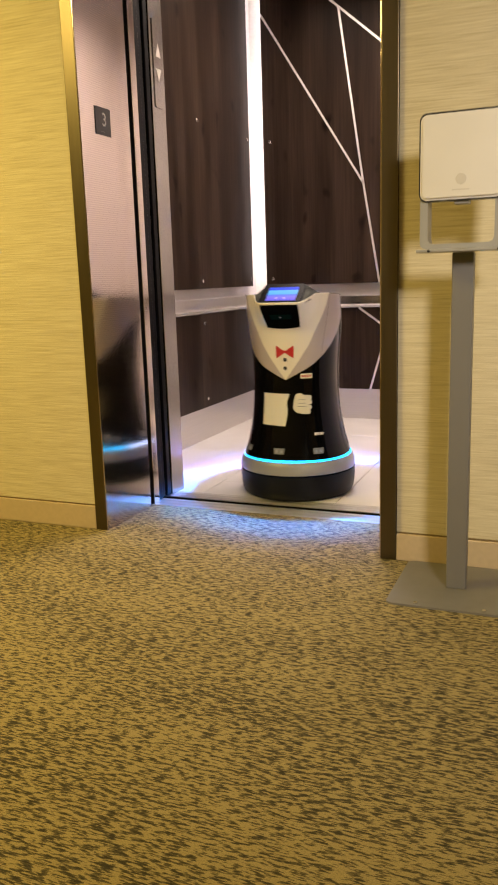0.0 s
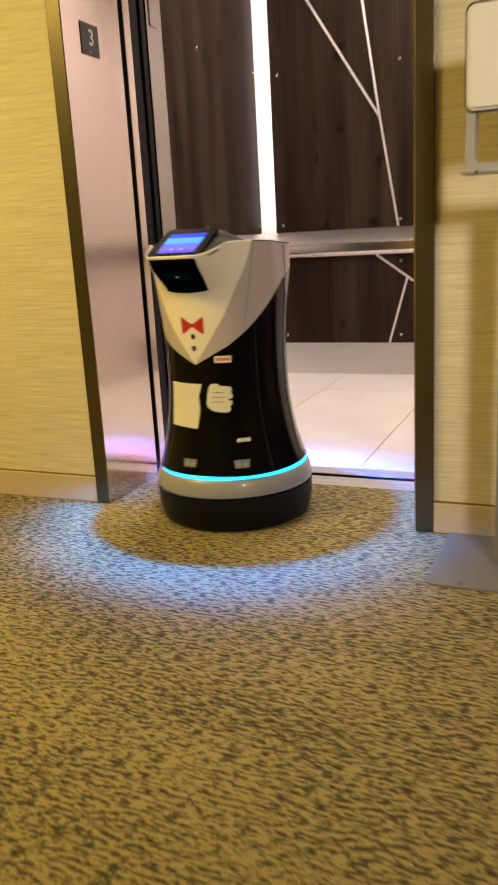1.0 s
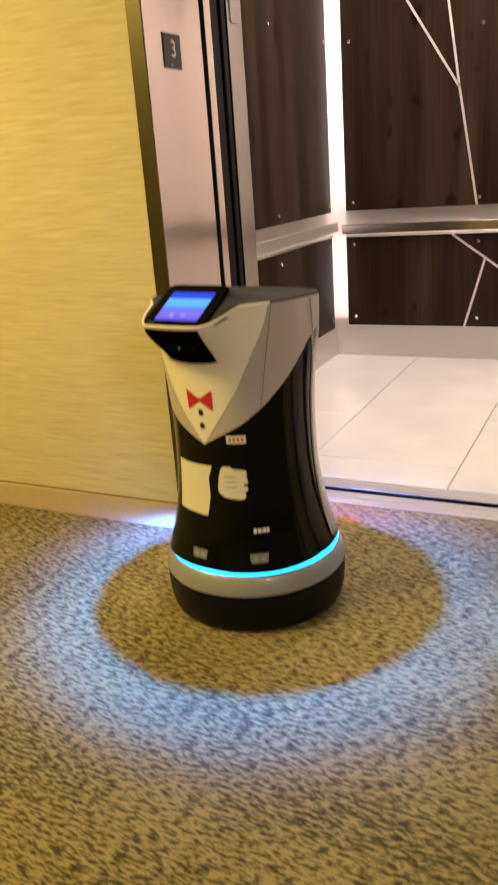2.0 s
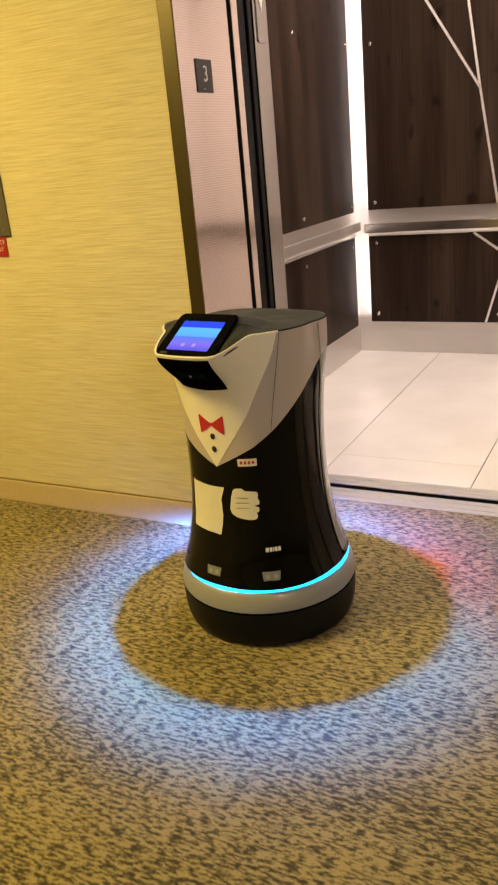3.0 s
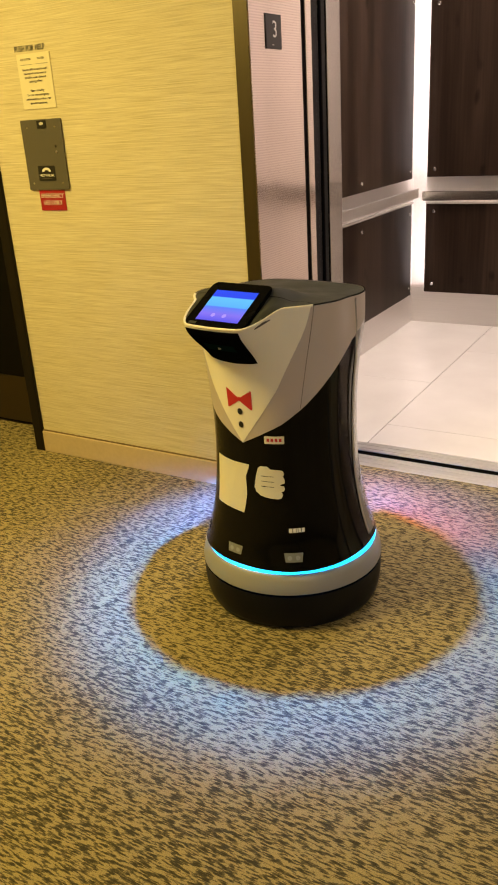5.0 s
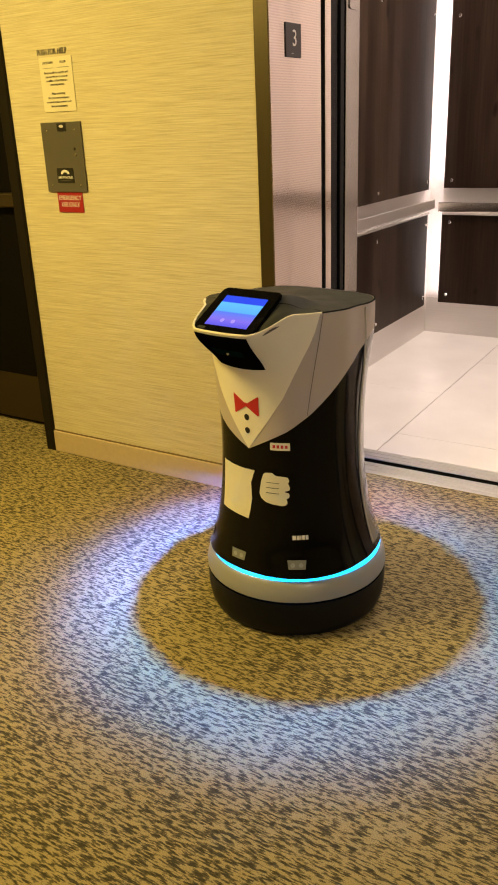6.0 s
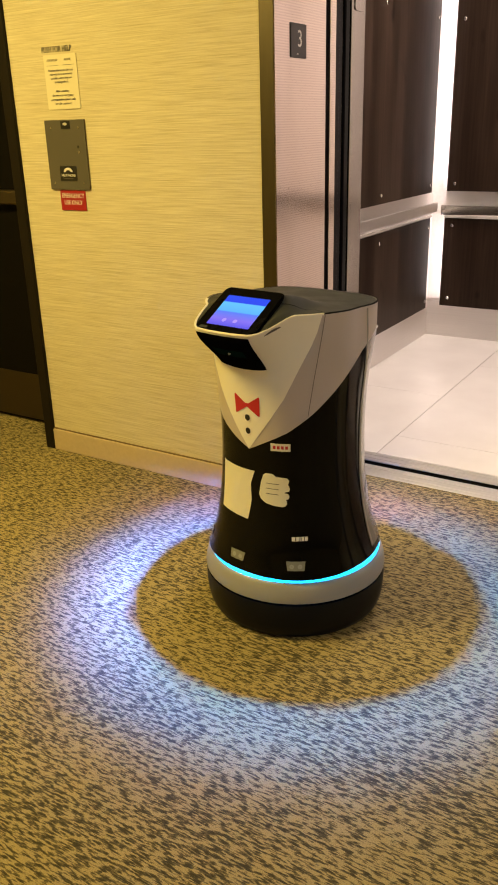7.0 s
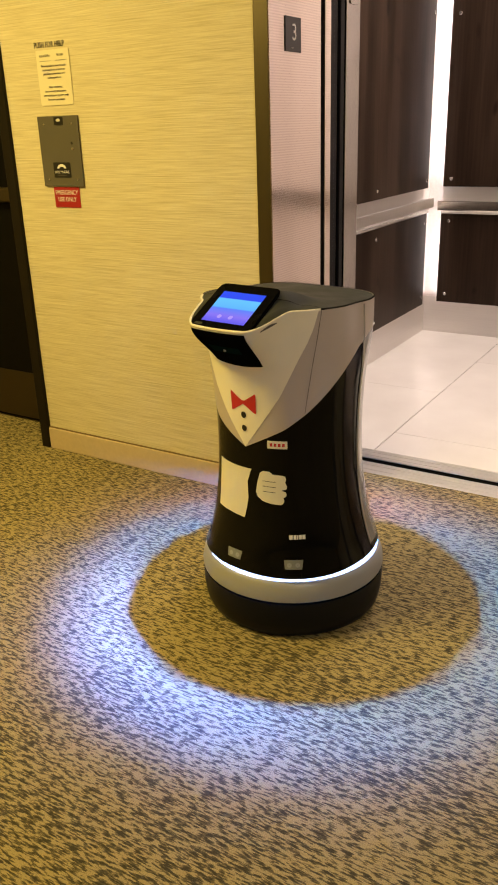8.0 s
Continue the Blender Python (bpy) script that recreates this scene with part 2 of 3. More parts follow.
def prism_bm(points, depth):
    """A flat outline in x, z, extruded along +y from y = 0."""
    bm = bmesh.new()
    a = [bm.verts.new((x, 0, z)) for x, z in points]
    b = [bm.verts.new((x, depth, z)) for x, z in points]
    bm.faces.new(a)
    bm.faces.new(b[::-1])
    for i in range(len(a)):
        j = (i + 1) % len(a)
        bm.faces.new((a[i], b[i], b[j], a[j]))
    bmesh.ops.recalc_face_normals(bm, faces=bm.faces[:])
    return bm


def rounded_rect(x0, x1, z0, z1, r, n=5):
    pts = []
    for cx, cz, a0 in ((x1 - r, z1 - r, 0), (x0 + r, z1 - r, 90), (x0 + r, z0 + r, 180), (x1 - r, z0 + r, 270)):
        for k in range(n + 1):
            a = radians(a0 + 90 * k / n)
            pts.append((cx + r * math.cos(a), cz + r * math.sin(a)))
    return pts


def disc_bm(r, depth, n=16, dome=0.0):
    """A round head facing -y, centred on the origin, with a slight dome."""
    bm = bmesh.new()
    rings = []
    for rr, y in ((r, 0.0), (r, -depth * 0.6), (r * 0.75, -depth)):
        rings.append([bm.verts.new((rr * math.cos(2 * math.pi * k / n), y, rr * math.sin(2 * math.pi * k / n))) for k in range(n)])
    for a, b in zip(rings, rings[1:]):
        for k in range(n):
            bm.faces.new((a[k], a[(k + 1) % n], b[(k + 1) % n], b[k]))
    bm.faces.new(rings[-1])
    bmesh.ops.recalc_face_normals(bm, faces=bm.faces[:])
    return bm


def text_part(name, words, size, mat, parent, m, label="", align="CENTER", squeeze=1.0, bold=0.0, spacing=1.0):
    cu = bpy.data.curves.new(name, "FONT")
    cu.body, cu.size, cu.align_x, cu.align_y = words, size, align, "CENTER"
    cu.offset, cu.space_line = bold, spacing
    cu.extrude = 0.0003
    tmp = new(name, cu)
    bpy.context.view_layer.update()
    me = bpy.data.meshes.new_from_object(tmp.evaluated_get(bpy.context.evaluated_depsgraph_get()))
    bpy.data.objects.remove(tmp)
    me.materials.clear()
    me.materials.append(mat)
    me.transform(Matrix.Diagonal((squeeze, 1, 1, 1)))
    ob = new(name, me)
    ob.parent = parent
    ob.matrix_basis = m
    return tagged(ob, label)


# ---------------------------------------------------------------- lobby
X0, X1, Y0 = -3.6, 4.4, -5.5   # lobby extent
HC, HEAD = 2.6, 2.14           # ceiling height, entrance head
JL, JR = 0.052, 1.110          # jamb faces
REVEAL = 0.404                 # depth of the jambs
structure("floor", box_bm(X0, X1, Y0, 0.362, -0.05, 0.0), CARPET, "brown and tan streaked loop-pile carpet", "carpet")
structure("ceiling", box_bm(X0, X1, Y0 - 0.1, 0.1, HC, HC + 0.1), CEILING, "plain painted lobby ceiling", "ceiling")
DOOR_R = -1.060                # edge of the side door's frame
structure("wall_lift_west", box_bm(DOOR_R, 0.0, 0.0, 0.12, 0, HC), PAPER, "yellow woven wallcovering beside the lift entrance", "wall")
structure("wall_lift_east", box_bm(1.165, X1, 0.0, 0.12, 0, HC), PAPER, "beige woven wallcovering beside the lift entrance", "wall")
structure("wall_over_lift", box_bm(0.0, 1.165, 0.0, 0.12, HEAD + 0.05, HC), PAPER, "woven wallcovering over the lift entrance", "wall")
structure("wall_over_door", box_bm(-2.05, DOOR_R, 0.0, 0.12, HEAD, HC), PAPER, "woven wallcovering over the side door", "wall")
structure("wall_far_west", box_bm(X0, -2.05, 0.0, 0.12, 0, HC), PAPER, "woven wallcovering past the side door", "wall")
structure("wall_west", box_bm(X0 - 0.1, X0, Y0, 0.12, 0, HC), PAPER, "woven wallcovering at the lobby's end", "wall")
structure("wall_east", box_bm(X1, X1 + 0.1, Y0, 0.12, 0, HC), PAPER, "woven wallcovering at the lobby's other end", "wall")
structure("wall_south", box_bm(X0, X1, Y0 - 0.1, Y0, 0, HC), PAPER, "woven wallcovering opposite the lift", "wall")
structure("baseboard_west", box_bm(DOOR_R, -0.001, -0.012, 0.0, 0, 0.092, 0.003), BASEBOARD, "cream vinyl baseboard with a rounded top", "baseboard")
structure("baseboard_east", box_bm(1.166, X1, -0.012, 0.0, 0, 0.092, 0.003), BASEBOARD, "cream vinyl baseboard with a rounded top", "baseboard")

# thin brown strip along the top of each baseboard
structure("baseboard_edge_west", box_bm(DOOR_R, -0.001, -0.006, 0.0, 0.0925, 0.0965), EDGE_BROWN, "thin brown strip over the baseboard", "trim")
structure("baseboard_edge_east", box_bm(1.166, X1, -0.006, 0.0, 0.0925, 0.0965), EDGE_BROWN, "thin brown strip over the baseboard", "trim")

# side door in its recess
door = thing("door_1", "dark brown door with a bronze frame and kick plate, shut", "door", kind="structure")
part("frame", box_bm(DOOR_R - 0.048, DOOR_R, -0.014, 0.20, 0, HEAD, 0.003), DOORFRAME, door, "dark bronze door frame")
part("frame", box_bm(-2.05, -2.0, -0.014, 0.20, 0, HEAD, 0.003), DOORFRAME, door, "dark bronze door frame")
part("frame", box_bm(-2.0, DOOR_R - 0.048, -0.014, 0.20, HEAD - 0.05, HEAD, 0.003), DOORFRAME, door, "dark bronze door frame")
leaf = part("leaf", box_bm(-2.0, DOOR_R - 0.052, 0.195, 0.24, 0.008, HEAD - 0.05, 0.002), DOORPAINT, door, "dark brown painted door leaf")
part("kick_plate", box_bm(-1.98, DOOR_R - 0.07, 0.190, 0.1945, 0.02, 0.24, 0.001), KICK, leaf, "bronze kick plate")
part("push_bar", box_bm(-1.95, DOOR_R - 0.10, 0.150, 0.18, 0.99, 1.05, 0.008), KICK, leaf, "bronze push bar")
for bx in (-1.9, DOOR_R - 0.16):
    part("bracket", box_bm(bx - 0.02, bx + 0.02, 0.178, 0.196, 0.995, 1.045, 0.003), KICK, leaf)
structure("carpet_door_recess", box_bm(-2.0, DOOR_R - 0.048, 0.0, 0.5, -0.05, -0.004), CARPET, "streaked carpet in the door recess", "carpet")

# ---------------------------------------------------------------- lift entrance


def entrance():
    t = thing("lift_entrance", "lift entrance with brushed steel jambs and bronze face edges", "lift entrance", kind="structure")
    part("face", box_bm(0.0, 0.050, -0.014, 0.13, 0, HEAD + 0.05, 0.002), BRONZE, t, "dark bronze edge of the jamb")
    part("face", box_bm(1.113, 1.165, -0.014, 0.13, 0, HEAD + 0.05, 0.002), BRONZE, t, "dark bronze edge of the jamb")
    part("face", box_bm(0.050, 1.113, -0.014, 0.13, HEAD, HEAD + 0.05, 0.002), BRONZE, t, "dark bronze edge of the head")
    part("jamb", box_bm(0.0, JL, -0.0135, 0.328, 0, HEAD, 0.0015), STEEL_H, t, "brushed steel jamb lining")
    part("jamb", box_bm(JR, 1.165, -0.0135, REVEAL, 0, HEAD, 0.0015), STEEL_H, t, "brushed steel jamb lining")
    part("jamb_lip", box_bm(0.02, JL, 0.360, REVEAL, 0, HEAD, 0.002), STEEL_H, t, "polished steel lip behind a dark joint")
    part("joint", box_bm(0.0, JL - 0.014, 0.326, 0.361, 0, HEAD), GAP, t, "dark joint")
    part("head_lining", box_bm(0.050, 1.113, -0.0135, REVEAL, HEAD - 0.004, HEAD + 0.02), STEEL_H, t, "brushed steel head lining")
    return t


entrance()
structure("shaft_wall_west", box_bm(-1.0, 0.0, 0.12, 0.36, 0, HC), GAP, "dark lift shaft wall", "wall")
structure("shaft_wall_east", box_bm(1.165, 2.2, 0.12, 0.36, 0, HC), GAP, "dark lift shaft wall", "wall")


def number_plate():
    t = thing("floor_number_plate", "black plate with a raised white 3 on the steel jamb", "floor sign", (JL, 0.134, 1.509))
    part("plate", box_bm(0, 0.003, -0.050, 0.050, -0.048, 0.048, 0.001), BLACK, t)
    text_part("numeral", "3", 0.066, WHITE, t, pose(0.0034, 0.006, 0.004, 90, 0, 90), "white numeral 3")
    for k in range(3):
        b = disc_bm(0.0012, 0.001, 8)
        o = part("braille_dot", b, WHITE, t)
        o.matrix_basis = pose(0.003, -0.012 + 0.005 * k, -0.037, 0, 0, 90)


number_plate()


def sliding_door(name, label, x1, y0, y1, z0):
    t = thing(name, label, "lift door", ((x1 - 0.6), (y0 + y1) / 2, z0), group="lift doors slid open")
    h = (y1 - y0) / 2
    part("panel", box_bm(0, 0.588, -h, h, 0, HEAD - 0.02, 0.001), STEEL_V, t)
    part("edge", box_bm(0.588, 0.6, -h, h, 0, HEAD - 0.02, 0.003), RUBBER, t, "black rubber edge")
    return t


sliding_door("landing_door", "steel landing door slid open, black rubber edge showing", JL - 0.004, 0.408, 0.440, 0.004)
sliding_door("landing_door", "second steel landing door slid open, black rubber edge showing", JL - 0.012, 0.449, 0.478, 0.004)
sliding_door("car_door", "steel lift car door slid open, black rubber edge showing", JL - 0.004, 0.486, 0.518, 0.004)


def sill(name, label, y0, y1):
    t = thing(name, label, "door sill", kind="structure")
    n = 3
    w = (y1 - y0) / (2 * n - 1)
    # black plate puts the shade of deep grooves into its colour
    part("plate", box_bm(-0.35, 1.41, y0, y1, -0.05, -0.0035), GAP, t)
    for k in range(n):
        a = y0 + 2 * k * w - w * 0.42
        part("rib", box_bm(-0.35, 1.41, max(a, y0), min(a + 1.84 * w, y1), -0.004, 0.0, 0.001, 1), ALU, t)
    return t


# black filler stands in for the shade down this open gap
structure("running_gap", box_bm(-0.35, 1.41, 0.464, 0.502, -0.06, -0.03), GAP, "dark gap between landing and car", "gap")
sill("sill_landing", "ribbed aluminium landing sill", 0.364, 0.464)
sill("sill_car", "ribbed aluminium car sill", 0.502, 0.582)

# ---------------------------------------------------------------- lift car
CX0, CX1, CY0, CY1, CH = -0.350, 1.40, 0.584, 2.602, 2.78
PX, PY = -0.292, 2.540         # faces of the wood panels
CAR_WEST = structure("car_wall_west", box_bm(CX0 - 0.03, CX0, 0.50, CY1 + 0.03, 0, CH), SHELLSTEEL, "brushed steel shell of the lift car", "wall")
CAR_EAST = structure("car_wall_east", box_bm(CX1, CX1 + 0.03, 0.50, CY1 + 0.03, 0, CH), SHELLSTEEL, "brushed steel shell of the lift car", "wall")
CAR_BACK = structure("car_wall_back", box_bm(CX0, CX1, CY1, CY1 + 0.03, 0, CH), SHELLSTEEL, "brushed steel shell of the lift car", "wall")
structure("car_ceiling", box_bm(CX0 - 0.03, CX1 + 0.03, 0.36, CY1 + 0.03, CH, CH + 0.03), CEILING, "pale lift car ceiling", "ceiling")
structure("car_front_over", box_bm(CX0, CX1, 0.50, 0.598, HEAD, CH), STEEL_V, "brushed steel panel over the car door", "wall")


def car_return(x0, x1):
    t = thing("car_return", "brushed steel front return of the lift car", "lift panel", kind="structure")
    part("panel", box_bm(x0, x1, 0.524, 0.636, 0, HEAD, 0.002), STEEL_V, t)
    return t


car_return(CX0, 0.052)
car_return(1.10, CX1)


def lantern():
    t = thing("direction_lantern", "steel lantern plate with up and down arrows", "lift lantern", (0.052, 0.580, 1.80))
    part("plate", prism_bm(rounded_rect(-0.036, 0.036, -0.17, 0.17, 0.012), 0.004), STEEL_V, t).matrix_basis = pose(0.004, 0, 0, 0, 0, 90)
    part("up_arrow", prism_bm([(-0.02, 0.025), (0.02, 0.025), (0, 0.075)], 0.002), DISPWHITE, t, "white up arrow").matrix_basis = pose(0.006, 0, 0, 0, 0, 90)
    part("down_arrow", prism_bm([(-0.02, -0.02), (0, -0.07), (0.02, -0.02)], 0.002), DISPWHITE, t, "white down arrow").matrix_basis = pose(0.006, 0, 0, 0, 0, 90)


lantern()


def plinths():
    for nm, bm in (("plinth_west", box_bm(CX0, CX0 + 0.008, CY0, CY1, 0, 0.222)), ("plinth_back", box_bm(CX0 + 0.008, CX1, CY1 - 0.008, CY1, 0, 0.222))):
        structure(nm, bm, PLINTH, "brushed steel plinth under the wood panels", "plinth")


plinths()



def screw(parent, m):
    o = part("screw", disc_bm(0.0095, 0.006, 14), CHROME, parent, "chrome dome screw")
    o.matrix_basis = m


def wood_panel(wall, label, x0, x1, z0, z1, m):
    """A panel whose face lies in y = 0, seen from -y, hung on a wall of the car."""
    o = part("wood_panel", box_bm(x0, x1, 0, 0.03, z0, z1, 0.002), WOOD, wall, label)
    o.matrix_basis = m
    return o


def inlay(parent, a, b, w=0.013):
    (ax, az), (bx, bz) = a, b
    d = Vector((bx - ax, bz - az)).normalized() * w / 2
    o = part("inlay", prism_bm([(ax - d.y, az + d.x), (ax + d.y, az - d.x), (bx + d.y, bz - d.x), (bx - d.y, bz + d.x)], 0.004), INLAY, parent, "polished metal inlay strip")
    o.location.y = -0.003


back = pose(0, PY, 0)
up = wood_panel(CAR_BACK, "dark wood panel with polished metal inlays", -0.244, 0.800, 0.885, 2.74, back)
for a, b in (((-0.241, 2.545), (0.414, 1.495)), ((0.262, 2.518), (0.414, 1.495)), ((0.414, 1.495), (0.517, 0.887)), ((0.03, 2.72), (0.80, 2.06))):
    inlay(up, a, b)
low = wood_panel(CAR_BACK, "low dark wood panel with polished metal inlays", -0.247, 0.800, 0.205, 0.732, back)
for a, b in (((0.385, 0.730), (0.570, 0.597)), ((0.570, 0.597), (0.459, 0.207)), ((0.570, 0.597), (0.78, 0.44))):
    inlay(low, a, b)
for x in (-0.198, 0.530, 0.755):
    for z in (0.928, 1.789, 2.66):
        screw(up, pose(x, 0, z))
    for z in (0.255, 0.690):
        screw(low, pose(x, 0, z))
ribbed = part("ribbed_panel", box_bm(0.803, 1.387, 0, 0.03, 0.852, 2.74, 0.002), RIBBED, CAR_BACK, "ribbed bright steel panel")
ribbed.matrix_basis = back
ribbed = part("ribbed_panel", box_bm(0.803, 1.387, 0, 0.03, 0.205, 0.745, 0.002), RIBBED, CAR_BACK, "low ribbed bright steel panel")
ribbed.matrix_basis = back
west = pose(PX, 0, 0, 0, 0, 90)   # local x runs along +y, its face looks to +x
wup = wood_panel(CAR_WEST, "dark wood panel with chrome screws", 0.66, 2.420, 0.885, 2.74, west)
wlow = wood_panel(CAR_WEST, "low dark wood panel with chrome screws", 0.66, 2.420, 0.205, 0.744, west)
for y in (0.75, 1.655, 2.385):
    for z in (0.928, 1.789, 2.66):
        screw(wup, pose(y, 0, z))
    for z in (0.255, 0.690):
        screw(wlow, pose(y, 0, z))
# steel band between upper and lower panels, with a lit ledge on the lower panel
structure("band_back", box_bm(-0.255, CX1 - 0.09, PY + 0.03, PY + 0.045, 0.70, 0.93), STEEL_RAIL, "brushed steel band behind the handrail", "steel band")
structure("band_west", box_bm(PX - 0.045, PX - 0.03, 0.62, 2.430, 0.70, 0.93), STEEL_RAIL, "brushed steel band behind the handrail", "steel band")
low_east = part("ribbed_panel", box_bm(CX1 - 0.012, CX1 - 0.001, 0.64, CY1 - 0.07, 0.02, 0.765, 0.002), RIBBED, CAR_EAST, "low pale steel panel")
part("ribbed_panel", box_bm(CX1 - 0.012, CX1 - 0.001, 0.64, CY1 - 0.07, 0.853, 2.74, 0.002), RIBBED, CAR_EAST, "tall pale steel panel")
structure("band_east", box_bm(CX1 - 0.010, CX1, 0.64, CY1 - 0.07, 0.768, 0.85), STEEL_V, "brushed steel band behind the handrail", "steel band")
structure("ledge_back", box_bm(-0.247, 0.802, PY - 0.012, PY + 0.03, 0.7325, 0.746, 0.006, 2), LEDGE, "pale polished ledge on the lower panel", "trim")
structure("ledge_west", box_bm(PX - 0.03, PX + 0.012, 0.66, 2.420, 0.7445, 0.759, 0.006, 2), LEDGE, "pale polished ledge on the lower panel", "trim")


def handrail(label, length, m, posts, mat, z0):
    t = thing("handrail", label, "handrail", group="handrails in the lift car")
    t.matrix_basis = m
    part("bar", box_bm(0, length, -0.034, -0.022, z0, z0 + 0.055, 0.004), mat, t)
    for p in posts:
        part("standoff", box_bm(p - 0.012, p + 0.012, -0.022, 0.03, z0 + 0.015, z0 + 0.043, 0.003), mat, t)
    return t


handrail("flat polished steel handrail on the car's back wall", 1.60, pose(-0.262, PY, 0), (0.03, 0.75, 1.56), RAILBAR, 0.752)
handrail("flat polished steel handrail on the car's side wall", 1.80, pose(PX, 0.64, 0, 0, 0, 90), (0.06, 0.85, 1.77), STEEL_RAIL, 0.776)

handrail("flat polished steel handrail on the car's pale wall", 1.75, pose(CX1 - 0.03, 2.45, 0, 0, 0, -90), (0.06, 0.85, 1.68), STEEL_RAIL, 0.778)

# lit corner strips behind the panel edges
def corner_light():
    t = thing("corner_light", "white cove in the lift car's corner lit from behind the panels", "light strip")
    part("cove_side", box_bm(CX0 + 0.001, CX0 + 0.007, 2.345, CY1 - 0.001, 0.237, 2.74), COVE, t, "white painted cove")
    part("cove_back", box_bm(CX0 + 0.0075, -0.180, CY1 - 0.007, CY1 - 0.001, 0.237, 2.74), COVE, t, "white painted cove")
    part("led_strip", box_bm(CX0 + 0.010, CX0 + 0.024, 2.404, 2.412, 0.25, 2.73), LED, t, "hidden white light strip")
    part("led_strip", box_bm(-0.252, -0.245, CY1 - 0.029, CY1 - 0.016, 0.25, 2.73), LED, t, "hidden white light strip")


corner_light()

# car floor tiles
car_floor = structure("floor_car", box_bm(CX0, CX1, 0.582, CY1, -0.05, -0.004), GAP, "dark joints under the lift car's floor tiles", "floor")


def tile_mesh(w, d):
    me = bpy.data.meshes.new("tile")
    bm = box_bm(0, w, 0, d, -0.004, 0.0, 0.0008, 1)
    bm.to_mesh(me)
    bm.free()
    me.materials.append(TILE)
    return me


xs = [CX0, 0.174, 0.784, CX1]
starts = [1.425, 0.81, 1.425]
for i in range(3):
    ys = [0.584] + [y for y in (starts[i], starts[i] + 1.21) if y < CY1 - 0.02] + [CY1]
    for a, b in zip(ys, ys[1:]):
        o = new("floor_tile", tile_mesh(xs[i + 1] - xs[i] - 0.003, b - a - 0.003))
        o.parent, o.location = car_floor, (xs[i], a, 0)

# ---------------------------------------------------------------- wall phone and signs


def phone_panel():
    t = thing("emergency_phone", "grey metal emergency phone panel screwed to the wall", "wall phone", (-0.8205, -0.001, 1.189))
    part("plate", prism_bm(rounded_rect(-0.0955, 0.0955, -0.119, 0.119, 0.003), 0.006), PHONEGREY, t).location.y = -0.006
    badge = part("badge", prism_bm([(-0.021, 0.0), (0.021, 0.0), (0.021, 0.026), (-0.021, 0.026)], 0.002), BLACK, t, "black badge with a white oval")
    badge.location = (0.006, -0.008, 0.089)
    o = part("oval", disc_bm(0.010, 0.001, 20), DISPMARK, badge, "white oval mark")
    o.matrix_basis = pose(0, -0.0002, 0.016) @ Matrix.Diagonal((1.0, 1, 0.5, 1))
    plate = part("phone_symbol_plate", prism_bm(rounded_rect(-0.04, 0.04, -0.026, 0.026, 0.003), 0.002), BLACK, t, "black plate with a white handset")
    plate.location = (0.0, -0.008, -0.062)
    arc = []
    for k in range(13):
        a = math.pi * k / 12
        arc.append((0.021 * math.cos(a), 0.005 + 0.015 * math.sin(a)))
    for k in range(13):
        a = math.pi * (12 - k) / 12
        arc.append((0.012 * math.cos(a), 0.005 + 0.006 * math.sin(a)))
    part("handset", prism_bm(arc, 0.001), WHITE, plate, "white handset symbol").location.y = -0.001
    text_part("print", "HELP PHONE", 0.0135, WHITE, plate, pose(0, -0.0006, -0.0075, 90, 0, 0), "white print", squeeze=0.88)
    part("print_bar", prism_bm([(-0.022, -0.019), (0.022, -0.019), (0.022, -0.0165), (-0.022, -0.0165)], 0.001), PHONEGREY, plate).location.y = -0.001
    for x, z in ((-0.066, 0.092), (0.066, 0.092), (-0.07, -0.096), (0.07, -0.096)):
        part("screw", disc_bm(0.0035, 0.002, 10), CHROME, t).location = (x, -0.006, z)
    part("lock", disc_bm(0.005, 0.004, 12), CHROME, t, "small chrome lock").location = (0.061, -0.006, 0.009)
    part("key_hole", disc_bm(0.005, 0.001, 12), BLACK, t).location = (0.058, -0.006, 0.028)


phone_panel()


def help_sign():
    t = thing("help_sign", "cream notice with black printed instructions", "sign", (-0.8135, -0.001, 1.443))
    part("sheet", prism_bm(rounded_rect(-0.0765, 0.0765, -0.1, 0.076, 0.004), 0.002), PAPERSIGN, t).location.y = -0.002
    def line(words, size, z, x=0.0, sq=1.0, bold=0.0, y=-0.0026):
        text_part("print", words, size, BLACK, t, pose(x, y, z, 90, 0, 0), "black print", squeeze=sq, bold=bold)
    line("PUSH FOR HELP", 0.0255, 0.092, -0.013, 0.78, 0.0005, 0.0002)
    line("LOCATION", 0.0105, 0.058, -0.036, 0.9, 0.0)
    line("FLOOR", 0.0105, 0.058, 0.036, 0.9, 0.0)
    for x in (-0.036, 0.036):
        part("print_bar", prism_bm([(x - 0.026, 0.0), (x + 0.026, 0.0), (x + 0.026, 0.001), (x - 0.026, 0.001)], 0.0005), BLACK, t).location = (0, -0.0025, 0.041)
    for k, words in enumerate(("Persons able to use the exit", "stairway do so as soon as", "possible, unless they are", "assisting others.")):
        line(words, 0.0108, 0.026 - 0.0125 * k, 0, 0.94, 0.0)
    for k, words in enumerate(("After activating", "the two-way emergency", "communication system, wait", "here for assistance.")):
        line(words, 0.0108, -0.041 - 0.0135 * k, 0, 0.94, 0.0)


help_sign()


